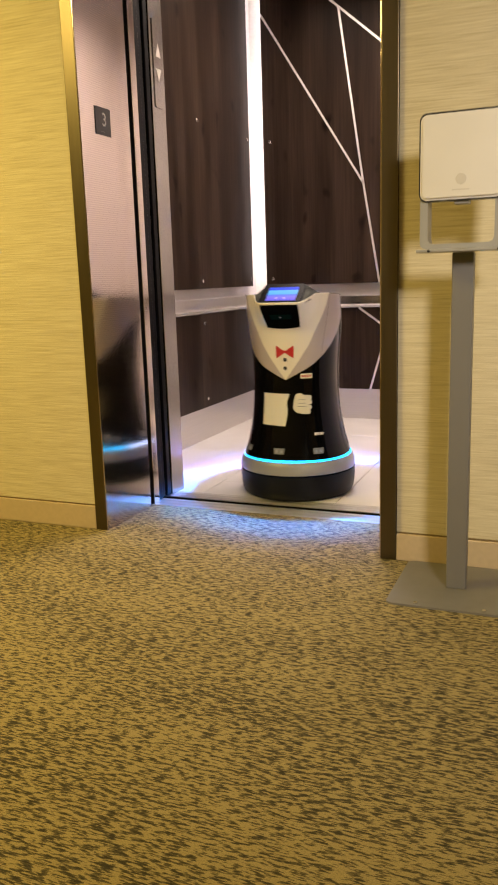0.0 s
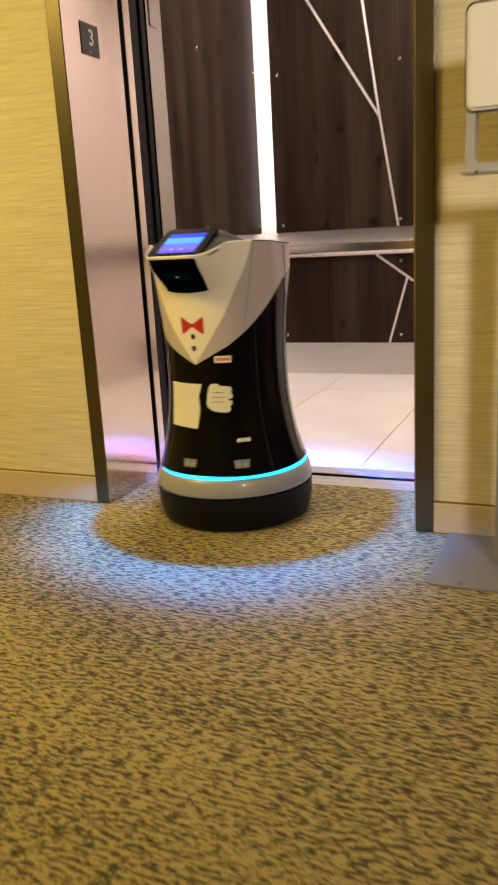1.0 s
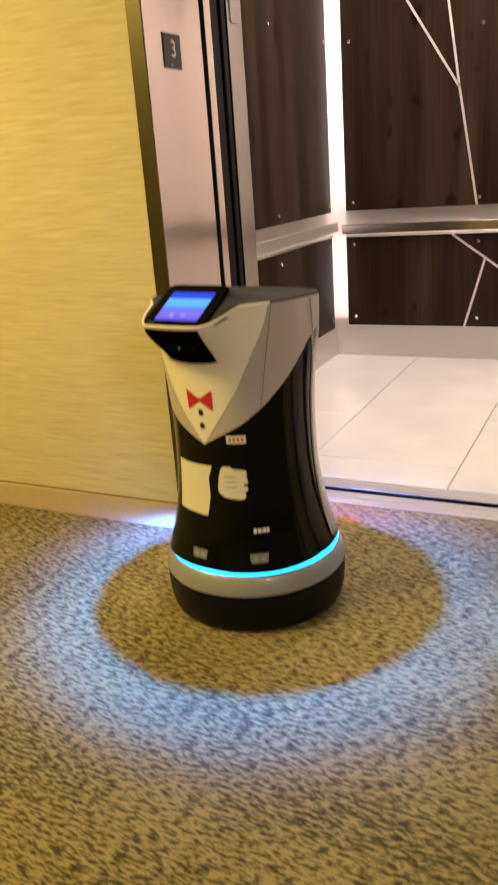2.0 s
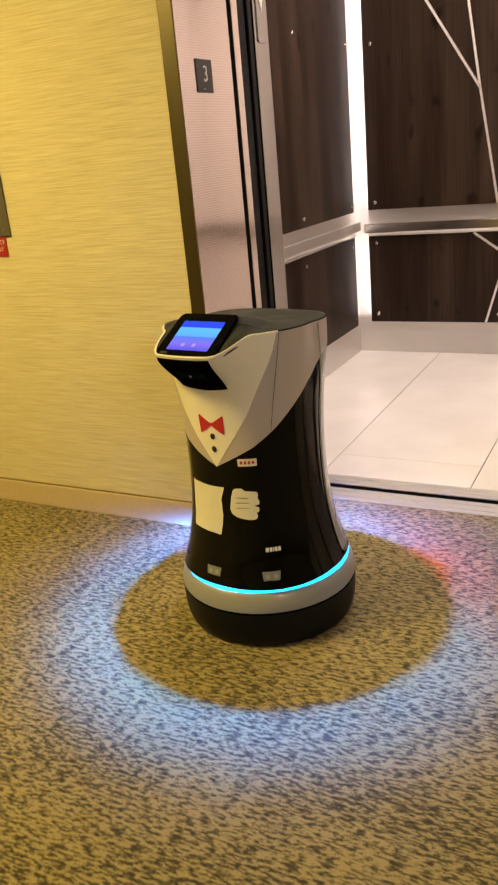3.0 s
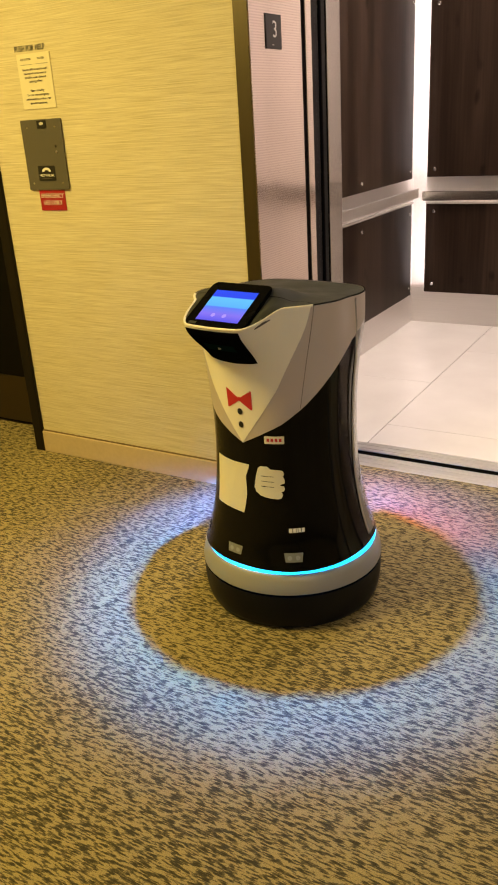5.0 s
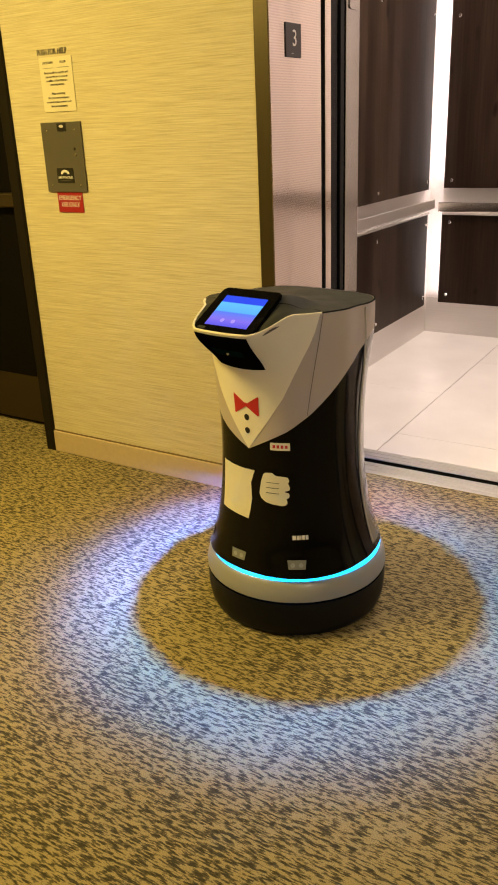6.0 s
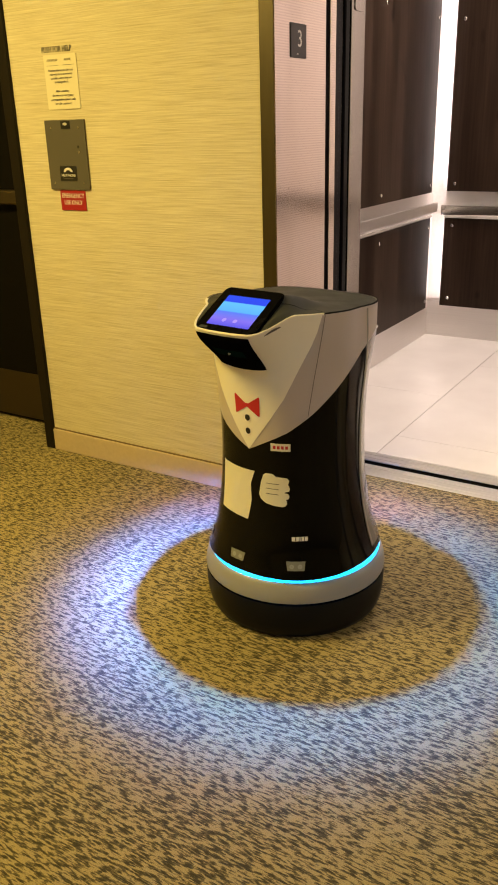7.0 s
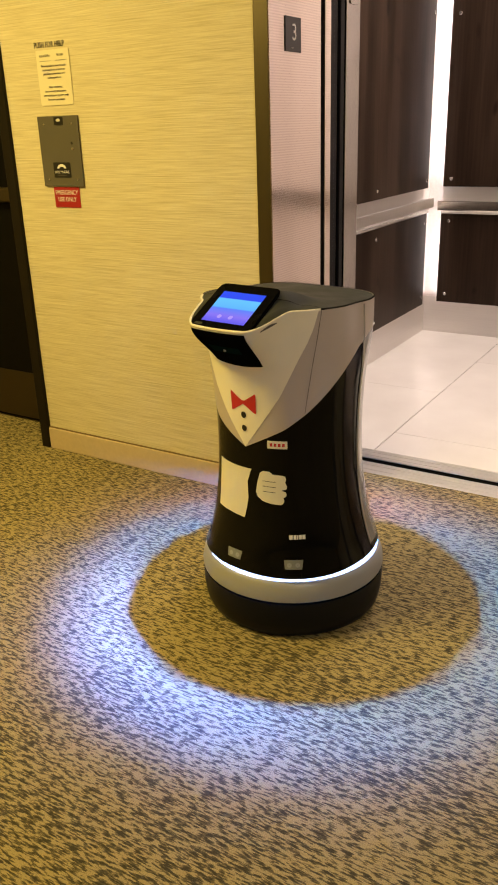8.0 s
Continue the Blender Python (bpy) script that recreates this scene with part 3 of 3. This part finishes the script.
def red_sign():
    t = thing("emergency_sign", "red sign reading emergency use only in white", "sign", (-0.8155, -0.001, 1.032))
    part("sheet", prism_bm([(-0.0615, -0.0355), (0.0615, -0.0355), (0.0615, 0.0355), (-0.0615, 0.0355)], 0.002), REDSIGN, t).location.y = -0.002
    text_part("print", "EMERGENCY", 0.0225, WHITE, t, pose(0, -0.0026, 0.016, 90, 0, 0), "white print", squeeze=0.86, bold=0.0)
    text_part("print", "USE ONLY", 0.0225, WHITE, t, pose(0, -0.0026, -0.008, 90, 0, 0), "white print", squeeze=0.86, bold=0.0)


red_sign()

# ---------------------------------------------------------------- sanitiser stand


def dispenser_stand():
    t = thing("dispenser_stand", "grey steel floor stand on a flat base plate", "stand", (1.39, -0.2, 0))
    part("base_plate", prism_bm(rounded_rect(-0.18, 0.21, -0.178, 0.185, 0.022), 0.006), STANDGREY, t, "flat grey base plate with rounded corners").matrix_basis = pose(0, 0, 0.006, -90, 0, 0)
    part("post", box_bm(-0.031, 0.027, -0.02, 0.02, 0.006, 0.986, 0.003), STANDGREY, t, "square grey post")
    outer = [(-0.107, 1.125), (-0.107, 1.012), (-0.1045, 1.003), (-0.098, 0.997), (-0.09, 0.995), (0.09, 0.995), (0.098, 0.997), (0.1045, 1.003), (0.107, 1.012), (0.107, 1.125)]
    inner = [(0.086, 1.125), (0.086, 1.022), (0.082, 1.012), (0.072, 1.008), (-0.072, 1.008), (-0.082, 1.012), (-0.086, 1.022), (-0.086, 1.125)]
    part("bracket", prism_bm(outer + inner, 0.06), DISPGREY, t, "grey looped bracket under the dispenser").location.y = -0.095
    part("drip_tray", box_bm(-0.115, 0.118, -0.112, -0.022, 0.986, 0.9945, 0.003), DISPGREY, t, "thin grey drip tray")
    for x in (-0.08, 0.1):
        part("tray_screw", disc_bm(0.004, 0.003, 10), BLACK, t).location = (x, -0.112, 0.9895)
    part("back_plate", box_bm(-0.1, 0.1, -0.022, -0.015, 1.126, 1.33, 0.001), DISPGREY, t, "grey back plate")
    for x in (-0.095, 0.095):
        part("base_bolt", disc_bm(0.006, 0.004, 10), CHROME, t).matrix_basis = pose(x, -0.16, 0.006, -90, 0, 0)
    d = thing("sanitiser_dispenser", "white wall-style hand sanitiser dispenser on a grey stand", "dispenser", (1.39, -0.2, 1.12))
    bm = prism_bm(rounded_rect(-0.106, 0.106, 0.0, 0.215, 0.018), 0.085)
    bmesh.ops.bevel(bm, geom=[e for e in bm.edges if all(v.co.y < 0.001 for v in e.verts)], offset=0.006, segments=2, affect="EDGES")
    part("cover", bm, DISPWHITE, d, "white plastic cover").location.y = -0.108
    b2 = prism_bm(rounded_rect(-0.1095, 0.1095, -0.003, 0.2195, 0.02), 0.02)
    part("rim", b2, BLACK, d, "dark rim behind the cover").location.y = -0.101
    part("mark", disc_bm(0.014, 0.0008, 18), DISPMARK, d, "pale round mark").location = (0.0, -0.108, 0.05)
    part("mark", prism_bm([(-0.022, 0.0), (0.022, 0.0), (0.022, 0.003), (-0.022, 0.003)], 0.0008), DISPMARK, d).location = (0.0, -0.1088, 0.022)
    part("nozzle", box_bm(-0.02, 0.02, -0.09, -0.05, -0.012, 0.0, 0.003), DISPGREY, d)


dispenser_stand()

# ---------------------------------------------------------------- delivery robot
PROFILE = [  # height, half width, front, back
    (0.168, 0.232, 0.236, 0.232), (0.20, 0.220, 0.228, 0.222), (0.25, 0.206, 0.216, 0.208), (0.31, 0.194, 0.207, 0.197), (0.38, 0.185, 0.202, 0.185),
    (0.46, 0.181, 0.199, 0.182), (0.54, 0.181, 0.199, 0.181), (0.62, 0.185, 0.202, 0.185), (0.70, 0.193, 0.207, 0.192), (0.78, 0.202, 0.215, 0.195), (0.86, 0.205, 0.224, 0.194)]
LIFT = 0.012   # the shell's seat over the base
PZ, PW, PF, PB = (np.array(c) for c in zip(*PROFILE))


def smooth01(x):
    x = min(1.0, max(0.0, x))
    return x * x * (3 - 2 * x)


def curve_at(z, col):
    k = int(np.clip(np.searchsorted(PZ, z) - 1, 0, len(PZ) - 2))
    h = PZ[k + 1] - PZ[k]
    t = (z - PZ[k]) / h
    def slope(i):
        a, b = max(i - 1, 0), min(i + 1, len(PZ) - 1)
        return (col[b] - col[a]) / (PZ[b] - PZ[a])
    return float((2 * t**3 - 3 * t**2 + 1) * col[k] + (t**3 - 2 * t**2 + t) * h * slope(k) + (3 * t**2 - 2 * t**3) * col[k + 1] + (t**3 - t**2) * h * slope(k + 1))


def skin(u, z, off=0.0):
    """A point of the robot's shell: u degrees round from its front (-y) towards +x."""
    c, s = math.cos(radians(u)), math.sin(radians(u))
    a, d = curve_at(z, PW), curve_at(z, PF if c > 0 else PB)
    v = abs((u + 180) % 360 - 180)
    w = smooth01((z - 0.66) / 0.18) * smooth01((v - 60) / 40)   # squarer at the top of the back
    n = 2.25 + 1.3 * w
    r = (1 - 0.08 * w) * (abs(s / a) ** n + abs(c / d) ** n) ** (-1 / n)
    nose = 0.079 * smooth01((z - 0.695) / 0.125) * (1 - smooth01((v - 13) / 24))
    r += nose + off
    return Vector((r * s, -r * c, z + LIFT))


def rim_z(u):
    v = abs((u + 180) % 360 - 180)
    return 0.822 + 0.031 * smooth01((v - 14) / 22) - 0.014 * smooth01((v - 55) / 70)


def patch_bm(rows, cols, place, closed=False):
    """A grid of rows by cols points from place(i, j)."""
    bm = bmesh.new()
    g = [[bm.verts.new(place(i, j)) for j in range(cols)] for i in range(rows)]
    for i in range(rows - 1):
        for j in range(cols if closed else cols - 1):
            k = (j + 1) % cols
            bm.faces.new((g[i][j], g[i][k], g[i + 1][k], g[i + 1][j]))
    return bm


def shirt_foot(u):
    """Height of the lower edge of the cream shirt front."""
    return float(np.interp(abs(u), (0, 16, 28, 40, 47.5, 52), (0.503, 0.582, 0.648, 0.740, 0.795, 0.853)))


def lapel_foot(u):
    """Height of the lower edge of the grey jacket zone."""
    v = abs((u + 180) % 360 - 180)
    return float(np.interp(v, (0, 15, 30, 47, 62, 80, 95, 130, 180), (0.503, 0.531, 0.559, 0.602, 0.646, 0.700, 0.735, 0.775, 0.79)))


GROOVE = (-0.0033, -0.0023)   # the groove's centre, a little off the axis to shift the pool of light


def robot():
    t = thing("delivery_robot", "waist-high delivery robot in a printed dinner jacket and red bow tie", "robot")
    # rolling base
    def lathe(rows, mat, name, label, n=72, shift=(0.0, 0.0)):
        """A turned part; what lies deep in the groove may sit a little off the axis."""
        def at(i, j):
            r, z = rows[i]
            k = 1.0 if r < 0.235 else 0.0
            return (r * math.sin(2 * math.pi * j / n) + k * shift[0], -r * math.cos(2 * math.pi * j / n) + k * shift[1], z)
        return part(name, patch_bm(len(rows), n, at, True), mat, t, label, True)
    off_axis = GROOVE
    lathe([(0.0, 0.001), (0.232, 0.001), (0.2405, 0.007), (0.2470, 0.022), (0.2513, 0.046), (0.2533, 0.074), (0.2537, 0.1097)], SKIRT, "skirt", "black rounded skirt over the wheels")
    # groove lips, added to cut the strip's light to a floor ring
    lathe([(0.2537, 0.1097), (0.2528, 0.1082), (0.2500, 0.083), (0.2195, 0.081), (0.2195, 0.1236), (0.2165, 0.1236), (0.2165, 0.1260), (0.2195, 0.1260)], BAFFLE, "glow_baffle", "added black baffle that shapes the underglow pool", 72, off_axis)
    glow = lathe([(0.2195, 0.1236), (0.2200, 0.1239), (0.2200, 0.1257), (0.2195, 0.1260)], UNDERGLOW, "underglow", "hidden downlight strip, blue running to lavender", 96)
    # roof lip, added to end the light's outer reach
    lathe([(0.2195, 0.1260), (0.2510, 0.1295), (0.2520, 0.1170), (0.2543, 0.1162)], BAFFLE, "glow_baffle_roof", "added black baffle roof that ends the underglow pool", 72, off_axis)
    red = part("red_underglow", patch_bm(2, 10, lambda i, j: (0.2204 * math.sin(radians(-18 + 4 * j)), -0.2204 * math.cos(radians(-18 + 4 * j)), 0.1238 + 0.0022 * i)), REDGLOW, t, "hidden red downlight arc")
    lathe([(0.2543, 0.1162), (0.2544, 0.125), (0.2530, 0.135), (0.2490, 0.150), (0.2435, 0.164), (0.2375, 0.169)], SILVER, "bumper_band", "silver painted bumper band")
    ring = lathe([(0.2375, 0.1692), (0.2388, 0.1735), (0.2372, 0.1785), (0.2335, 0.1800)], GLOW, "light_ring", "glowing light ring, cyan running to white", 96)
    # shell
    n = 120
    def under(u, z):
        """How far the shell lies back under the shirt front."""
        v = abs((u + 180) % 360 - 180)
        return -0.007 * smooth01((z - shirt_foot(v) - 0.012) / 0.03) if v < 50 else 0.0
    def lower(i, j):
        u, z = 360 * j / n, 0.168 + (0.78 - 0.168) * i / 39
        return skin(u, z, under(u, z))
    part("body", patch_bm(40, n, lower, True), GLOSSBLACK, t, "gloss black lower shell", True)
    def upper(i, j):
        u = 360 * j / n
        lo, hi = lapel_foot(u), rim_z(u)
        z = lo + (hi - lo) * i / 27
        return skin(u, z, 0.0012 + under(u, z))
    part("jacket_shell", patch_bm(28, n, upper, True), GREY, t, "warm grey upper shell shaped as lapels", True)
    def shirt(i, j):
        s = j / 30 * 2 - 1
        u = s * 52.0
        lo = shirt_foot(u)
        hi = max(rim_z(u), lo)
        return skin(u, lo + (hi - lo) * i / 24, 0.0022)
    part("shirt_front", patch_bm(25, 31, shirt), CREAM, t, "cream shirt front", True)
    # rim line and lid
    def rim(i, j):
        u = -53.0 + 106.0 * j / 60
        p = skin(u, rim_z(u), (0.0022, 0.0028, 0.0008, -0.003)[i])
        p.z += (-0.003, 0.0008, 0.0022, 0.0)[i]
        return p
    part("rim", patch_bm(4, 61, rim), CREAM, t, "cream rim round the screen and shoulders", True)
    def rear_rim(i, j):
        u = 53.0 + 254.0 * j / 80
        p = skin(u, rim_z(u), (0.0015, 0.0018, -0.002)[i])
        p.z += (-0.002, 0.0006, 0.0012)[i]
        return p
    part("lid_seal", patch_bm(3, 81, rear_rim), GAP, t, "thin black seal under the lid", True)
    def top(i, j):
        u = 360 * j / n
        k = 1 - i / 36
        e = skin(u, rim_z(u), -0.003)
        x, y = e.x * k, e.y * k
        lid = 0.853 - 0.014 * smooth01((y + 0.12) / 0.24) + 0.004 * (1 - k ** 4)
        w = 1 - smooth01((abs(x) - 0.078) / 0.055)
        h = 0.811 + (y + 0.293) * 0.566 if y < -0.155 else 0.889 - (0.889 - lid) * smooth01((y + 0.155) / 0.15)
        z = lid * (1 - w) + h * w
        return Vector((x, y, e.z + (z + LIFT - e.z) * smooth01((1 - k) / 0.055)))
    part("lid", patch_bm(37, n, top, True), LID, t, "dark grey lid", True)
    # screen in its bezel, tilted towards the user
    tilt = pose(0, -0.226, 0.857 + LIFT, 29.5, 0, 0)
    outline = [(x * (1.0 + 0.03 * (z < 0)), z - (0.006 * (1 - (x / 0.089) ** 2) if z < -0.05 else 0)) for x, z in rounded_rect(-0.086, 0.086, -0.069, 0.080, 0.02, 6)]
    k = next(i for i, (x, z) in enumerate(outline) if z < -0.05 and x > 0)
    outline[k:k] = [(x, -0.069 - 0.006 * (1 - (x / 0.089) ** 2)) for x in (-0.045, -0.02, 0.0, 0.02, 0.045)]
    bz = prism_bm([(x * 1.03, z * 1.02) for x, z in outline], 0.016)
    for v in bz.verts:
        if v.co.y > 0.001:
            v.co.x, v.co.z = v.co.x * 0.94, v.co.z * 0.93
    bmesh.ops.bevel(bz, geom=[e for e in bz.edges if all(v.co.y < 0.001 for v in e.verts)], offset=0.004, segments=2, affect="EDGES")
    bz.transform(Matrix.Rotation(radians(-90), 4, "X"))
    bezel = part("bezel", bz, BEZEL, t, "glossy black screen bezel")
    bezel.matrix_basis = tilt
    sc = bmesh.new()
    v = [sc.verts.new(p) for p in ((-0.060, -0.054, 0), (0.063, -0.054, 0), (0.063, 0.049, 0), (-0.060, 0.049, 0))]
    sc.faces.new(v)
    scr = part("screen", sc, SCREEN, bezel, "lit touch screen in blue bands")
    scr.location.z = 0.0012
    for x in (-0.018, 0.014):
        o = part("icon", disc_bm(0.006, 0.0004, 16), material("screen_icon", (0, 0, 0), 0.4, emit=(0.42, 0.3, 0.95), strength=1.0), scr, "pale round icon")
        o.matrix_basis = pose(x, -0.036, 0.0008, -90, 0, 0)
    o = part("home_mark", prism_bm(rounded_rect(-0.011, 0.011, -0.004, 0.004, 0.003), 0.0005), LID, bezel, "faint oval mark")
    o.matrix_basis = pose(-0.062, -0.064, 0.0008, -90, 0, 0)
    # dark sensor visor under the screen
    def visor(i, j):
        f, s = i / 12, j / 16 * 2 - 1
        z = 0.815 - 0.093 * f - 0.006 * (1 - s * s) * f
        return skin(s * (14.8 + 3.2 * f), z, 0.004)
    vis = part("visor", patch_bm(13, 17, visor), VISOR, t, "glossy black sensor visor", True)
    def eye(i, j):
        return skin((j / 8 * 2 - 1) * 9.5, 0.776 - 0.02 * i / 3, 0.0052)
    part("camera_window", patch_bm(4, 9, eye), material("camera_window", (0.003, 0.012, 0.012), 0.5, spec=0.0), vis, "dark green camera window", True)
    lens = part("lens", disc_bm(0.004, 0.002, 12), material("lens_glint", (0.3, 0.35, 0.4), 0.15, 0.5), vis, "small glinting lens")
    p = skin(0, 0.765, 0.005)
    lens.location = p
    # decals laid on the shell
    def decal(name, pts, mat, label, off=0.0035, parent=t):
        """A flat outline in degrees round the shell and metres of height, wrapped onto it."""
        bm = bmesh.new()
        vs = [bm.verts.new((x * 0.0035, 0, z)) for x, z in pts]
        f = bm.faces.new(vs)
        bmesh.ops.triangulate(bm, faces=[f])
        for k in range(3):
            long = [e for e in bm.edges if e.calc_length() > 0.014]
            if long:
                bmesh.ops.subdivide_edges(bm, edges=long, cuts=1)
        bmesh.ops.triangulate(bm, faces=bm.faces[:])
        for v in bm.verts:
            x, z = v.co.x, v.co.z
            v.co = skin(x / 0.0035, z, off)
        return part(name, bm, mat, parent, label)
    bow = [(0.0, 0.6265), (-1.2, 0.6255), (-9.9, 0.6465), (-10.5, 0.644), (-10.3, 0.597), (-9.5, 0.595), (0.0, 0.617), (9.5, 0.595), (10.3, 0.597), (10.5, 0.644), (9.9, 0.6465), (1.2, 0.6255)]
    decal("bow_tie", bow, RED, "printed red bow tie")
    for z in (0.588, 0.553):
        decal("button", [(2.1 * math.cos(2 * math.pi * k / 16), z + 0.0085 * math.sin(2 * math.pi * k / 16)) for k in range(16)], BLACK, "printed black button", 0.0037)
    badge = decal("name_badge", rounded_rect(17.6, 31.8, 0.509, 0.5295, 0.003, 3), DECAL, "small cream badge with red print", 0.0022)
    for k in range(4):
        x = 19.4 + 2.9 * k
        decal("print_bar", [(x, 0.515), (x + 1.9, 0.515), (x + 1.9, 0.5235), (x, 0.5235)], RED, "red print", 0.0027, badge)
    cuff = [(-29, 0.448), (-18, 0.447), (-6, 0.446), (4.6, 0.4465), (2.2, 0.432), (1.2, 0.411), (1.6, 0.388), (2.0, 0.366), (0.6, 0.335), (-1.0, 0.309), (-16, 0.312), (-30, 0.313), (-29.6, 0.38)]
    decal("shirt_cuff", cuff, DECAL, "printed cream cuff", 0.0022)
    glove = [(9.8, 0.420), (11.6, 0.441), (13.6, 0.4465), (18.6, 0.4475), (21.2, 0.440), (28.0, 0.4385), (29.8, 0.4365), (30.6, 0.430), (30.2, 0.423), (26.3, 0.4195), (30.4, 0.416), (31.2, 0.409), (30.6, 0.402), (26.5, 0.3985), (30.2, 0.395), (30.9, 0.388), (30.0, 0.381), (26.0, 0.3785), (29.0, 0.375), (29.2, 0.368), (28.0, 0.362), (26.0, 0.3595), (19.0, 0.3615), (13.5, 0.366), (9.6, 0.376), (8.4, 0.388)]
    gl = decal("printed_glove", glove, DECAL, "printed cream glove", 0.0022)
    for z in (0.420, 0.406, 0.392):
        decal("finger_line", [(13.8, z), (23.2, z - 0.0005), (23.2, z + 0.001), (13.8, z + 0.0015)], BLACK, "thin black line", 0.0027, gl)
    for x, w in ((32.4, 2.4), (35.3, 1.9), (37.6, 0.8), (38.9, 1.9), (41.2, 2.0)):
        decal("print_bar", [(x, 0.269), (x + w, 0.269), (x + w, 0.2805), (x, 0.2805)], WHITE, "white print", 0.0022)
    # distance sensors round the foot of the shell
    for u in (-92, -50, -7, 35):
        def window(i, j):
            s, f = j / 6 * 2 - 1, i / 4
            return skin(u + s * (6.2 - 0.9 * f), 0.217 - 0.024 * f, 0.002)
        sen = part("sensor", patch_bm(5, 7, window), SENSOR, t, "small grey sensor window", True)
        for side in (-1, 1):
            def eyelet(i, j):
                a, k = 2 * math.pi * j / 12, 0.15 + 0.85 * (1 - i)
                return skin(u + side * 2.6 + 1.5 * k * math.cos(a), 0.204 + 0.006 * k * math.sin(a), 0.0026)
            part("lens", patch_bm(2, 12, eyelet, True), LENS, sen, "round grey lens")
    def rear(i, j):
        u = 101.0 + 158.0 * j / 40
        lo, hi = 0.185, lapel_foot(u) + 0.004
        return skin(u, lo + (hi - lo) * i / 30, 0.0016)
    part("rear_panel", patch_bm(31, 41, rear), REAR, t, "glossy silver rear panel", True)
    # bright tone puts the gloss shell's edge reflection into the trim's colour
    for sgn in (-1, 1):
        def trim(i, j):
            z = 0.835 - 0.645 * i / 40
            return skin(sgn * (103.0 + (j - 1) * 0.8), z, (0.0012, 0.004, 0.0012)[j])
        part("side_trim", patch_bm(41, 3, trim), TRIM, t, "slim silver trim line, the edge sheen put into its colour", True)
    # finger slots under the rim beside the screen, and the joint between deck and lid
    for sgn in (-1, 1):
        def slot(i, j):
            u = 21.0 + 7.0 * j / 10
            return skin(sgn * u, rim_z(u) - 0.011 + 0.006 * (i / 3) * math.sin(math.pi * (0.08 + 0.84 * j / 10)), 0.0030)
        part("finger_slot", patch_bm(4, 11, slot), SEAM, t, "narrow dark finger slot", True)
        def joint(i, j):
            f = j / 20
            e = skin(sgn * 53.0, rim_z(53.0), -0.004)
            x = 0.088 + (abs(e.x) - 0.088) * f
            y = -0.180 + (e.y + 0.180) * smooth01(f) + 0.016 * math.sin(math.pi * f) + (i - 0.5) * 0.003
            lid = 0.853 - 0.014 * smooth01((y + 0.12) / 0.24) + 0.004 * (1 - f ** 4)
            w = 1 - smooth01((x - 0.078) / 0.055)
            h = 0.811 + (y + 0.293) * 0.566 if y < -0.155 else 0.889 - (0.889 - lid) * smooth01((y + 0.155) / 0.15)
            return (sgn * x, y, lid * (1 - w) + h * w + LIFT + 0.0016)
        part("lid_joint", patch_bm(2, 21, joint), GAP, t, "fine dark joint in front of the lid", True)
    # side seams of the upper shell, with a pale edge
    for sgn in (-1, 1):
        def seam(i, j):
            z = 0.850 - (0.850 - 0.600) * i / 20
            return skin(sgn * (53.6 - 9.6 * (i / 20) + (j - 0.5) * 0.4), z, 0.0032)
        part("seam", patch_bm(21, 2, seam), SEAM, t, "fine dark seam", True)
    return t, glow, red, ring


ROBOT, POOL, RED_ARC, RING = robot()


def motions():
    rows = [
        (0.0, 0.554, 0.785, 11.0),
        (0.5, 0.558, 0.400, 5.5),
        (1.0, 0.503, 0.058, 0.2),
        (1.5, 0.451, -0.193, -1.0),
        (2.0, 0.424, -0.296, -1.2),
        (2.2, 0.418, -0.318, -1.2),
        (3.5, 0.390, -0.428, -0.8),
        (4.0, 0.386, -0.455, -0.9),
        (4.5, 0.383, -0.469, -0.9),
        (5.0, 0.378, -0.490, -0.9),
        (6.5, 0.378, -0.503, -0.9),
        (7.0, 0.378, -0.503, -0.9),
        (8.0, 0.378, -0.503, -0.9),
    ]
    walk(ROBOT, [(s, pose(x, y, 0, 0, 0, turn - 5.0)) for s, x, y, turn in rows])

    # the light parts turn from behind, standing in for lights that change colour
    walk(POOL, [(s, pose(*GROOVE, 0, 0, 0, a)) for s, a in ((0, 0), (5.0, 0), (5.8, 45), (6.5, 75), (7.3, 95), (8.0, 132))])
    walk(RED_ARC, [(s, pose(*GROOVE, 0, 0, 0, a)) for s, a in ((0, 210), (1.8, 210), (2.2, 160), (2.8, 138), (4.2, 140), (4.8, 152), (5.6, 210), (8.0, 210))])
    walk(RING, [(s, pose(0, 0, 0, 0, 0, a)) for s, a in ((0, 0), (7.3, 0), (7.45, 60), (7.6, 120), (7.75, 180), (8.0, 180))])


motions()
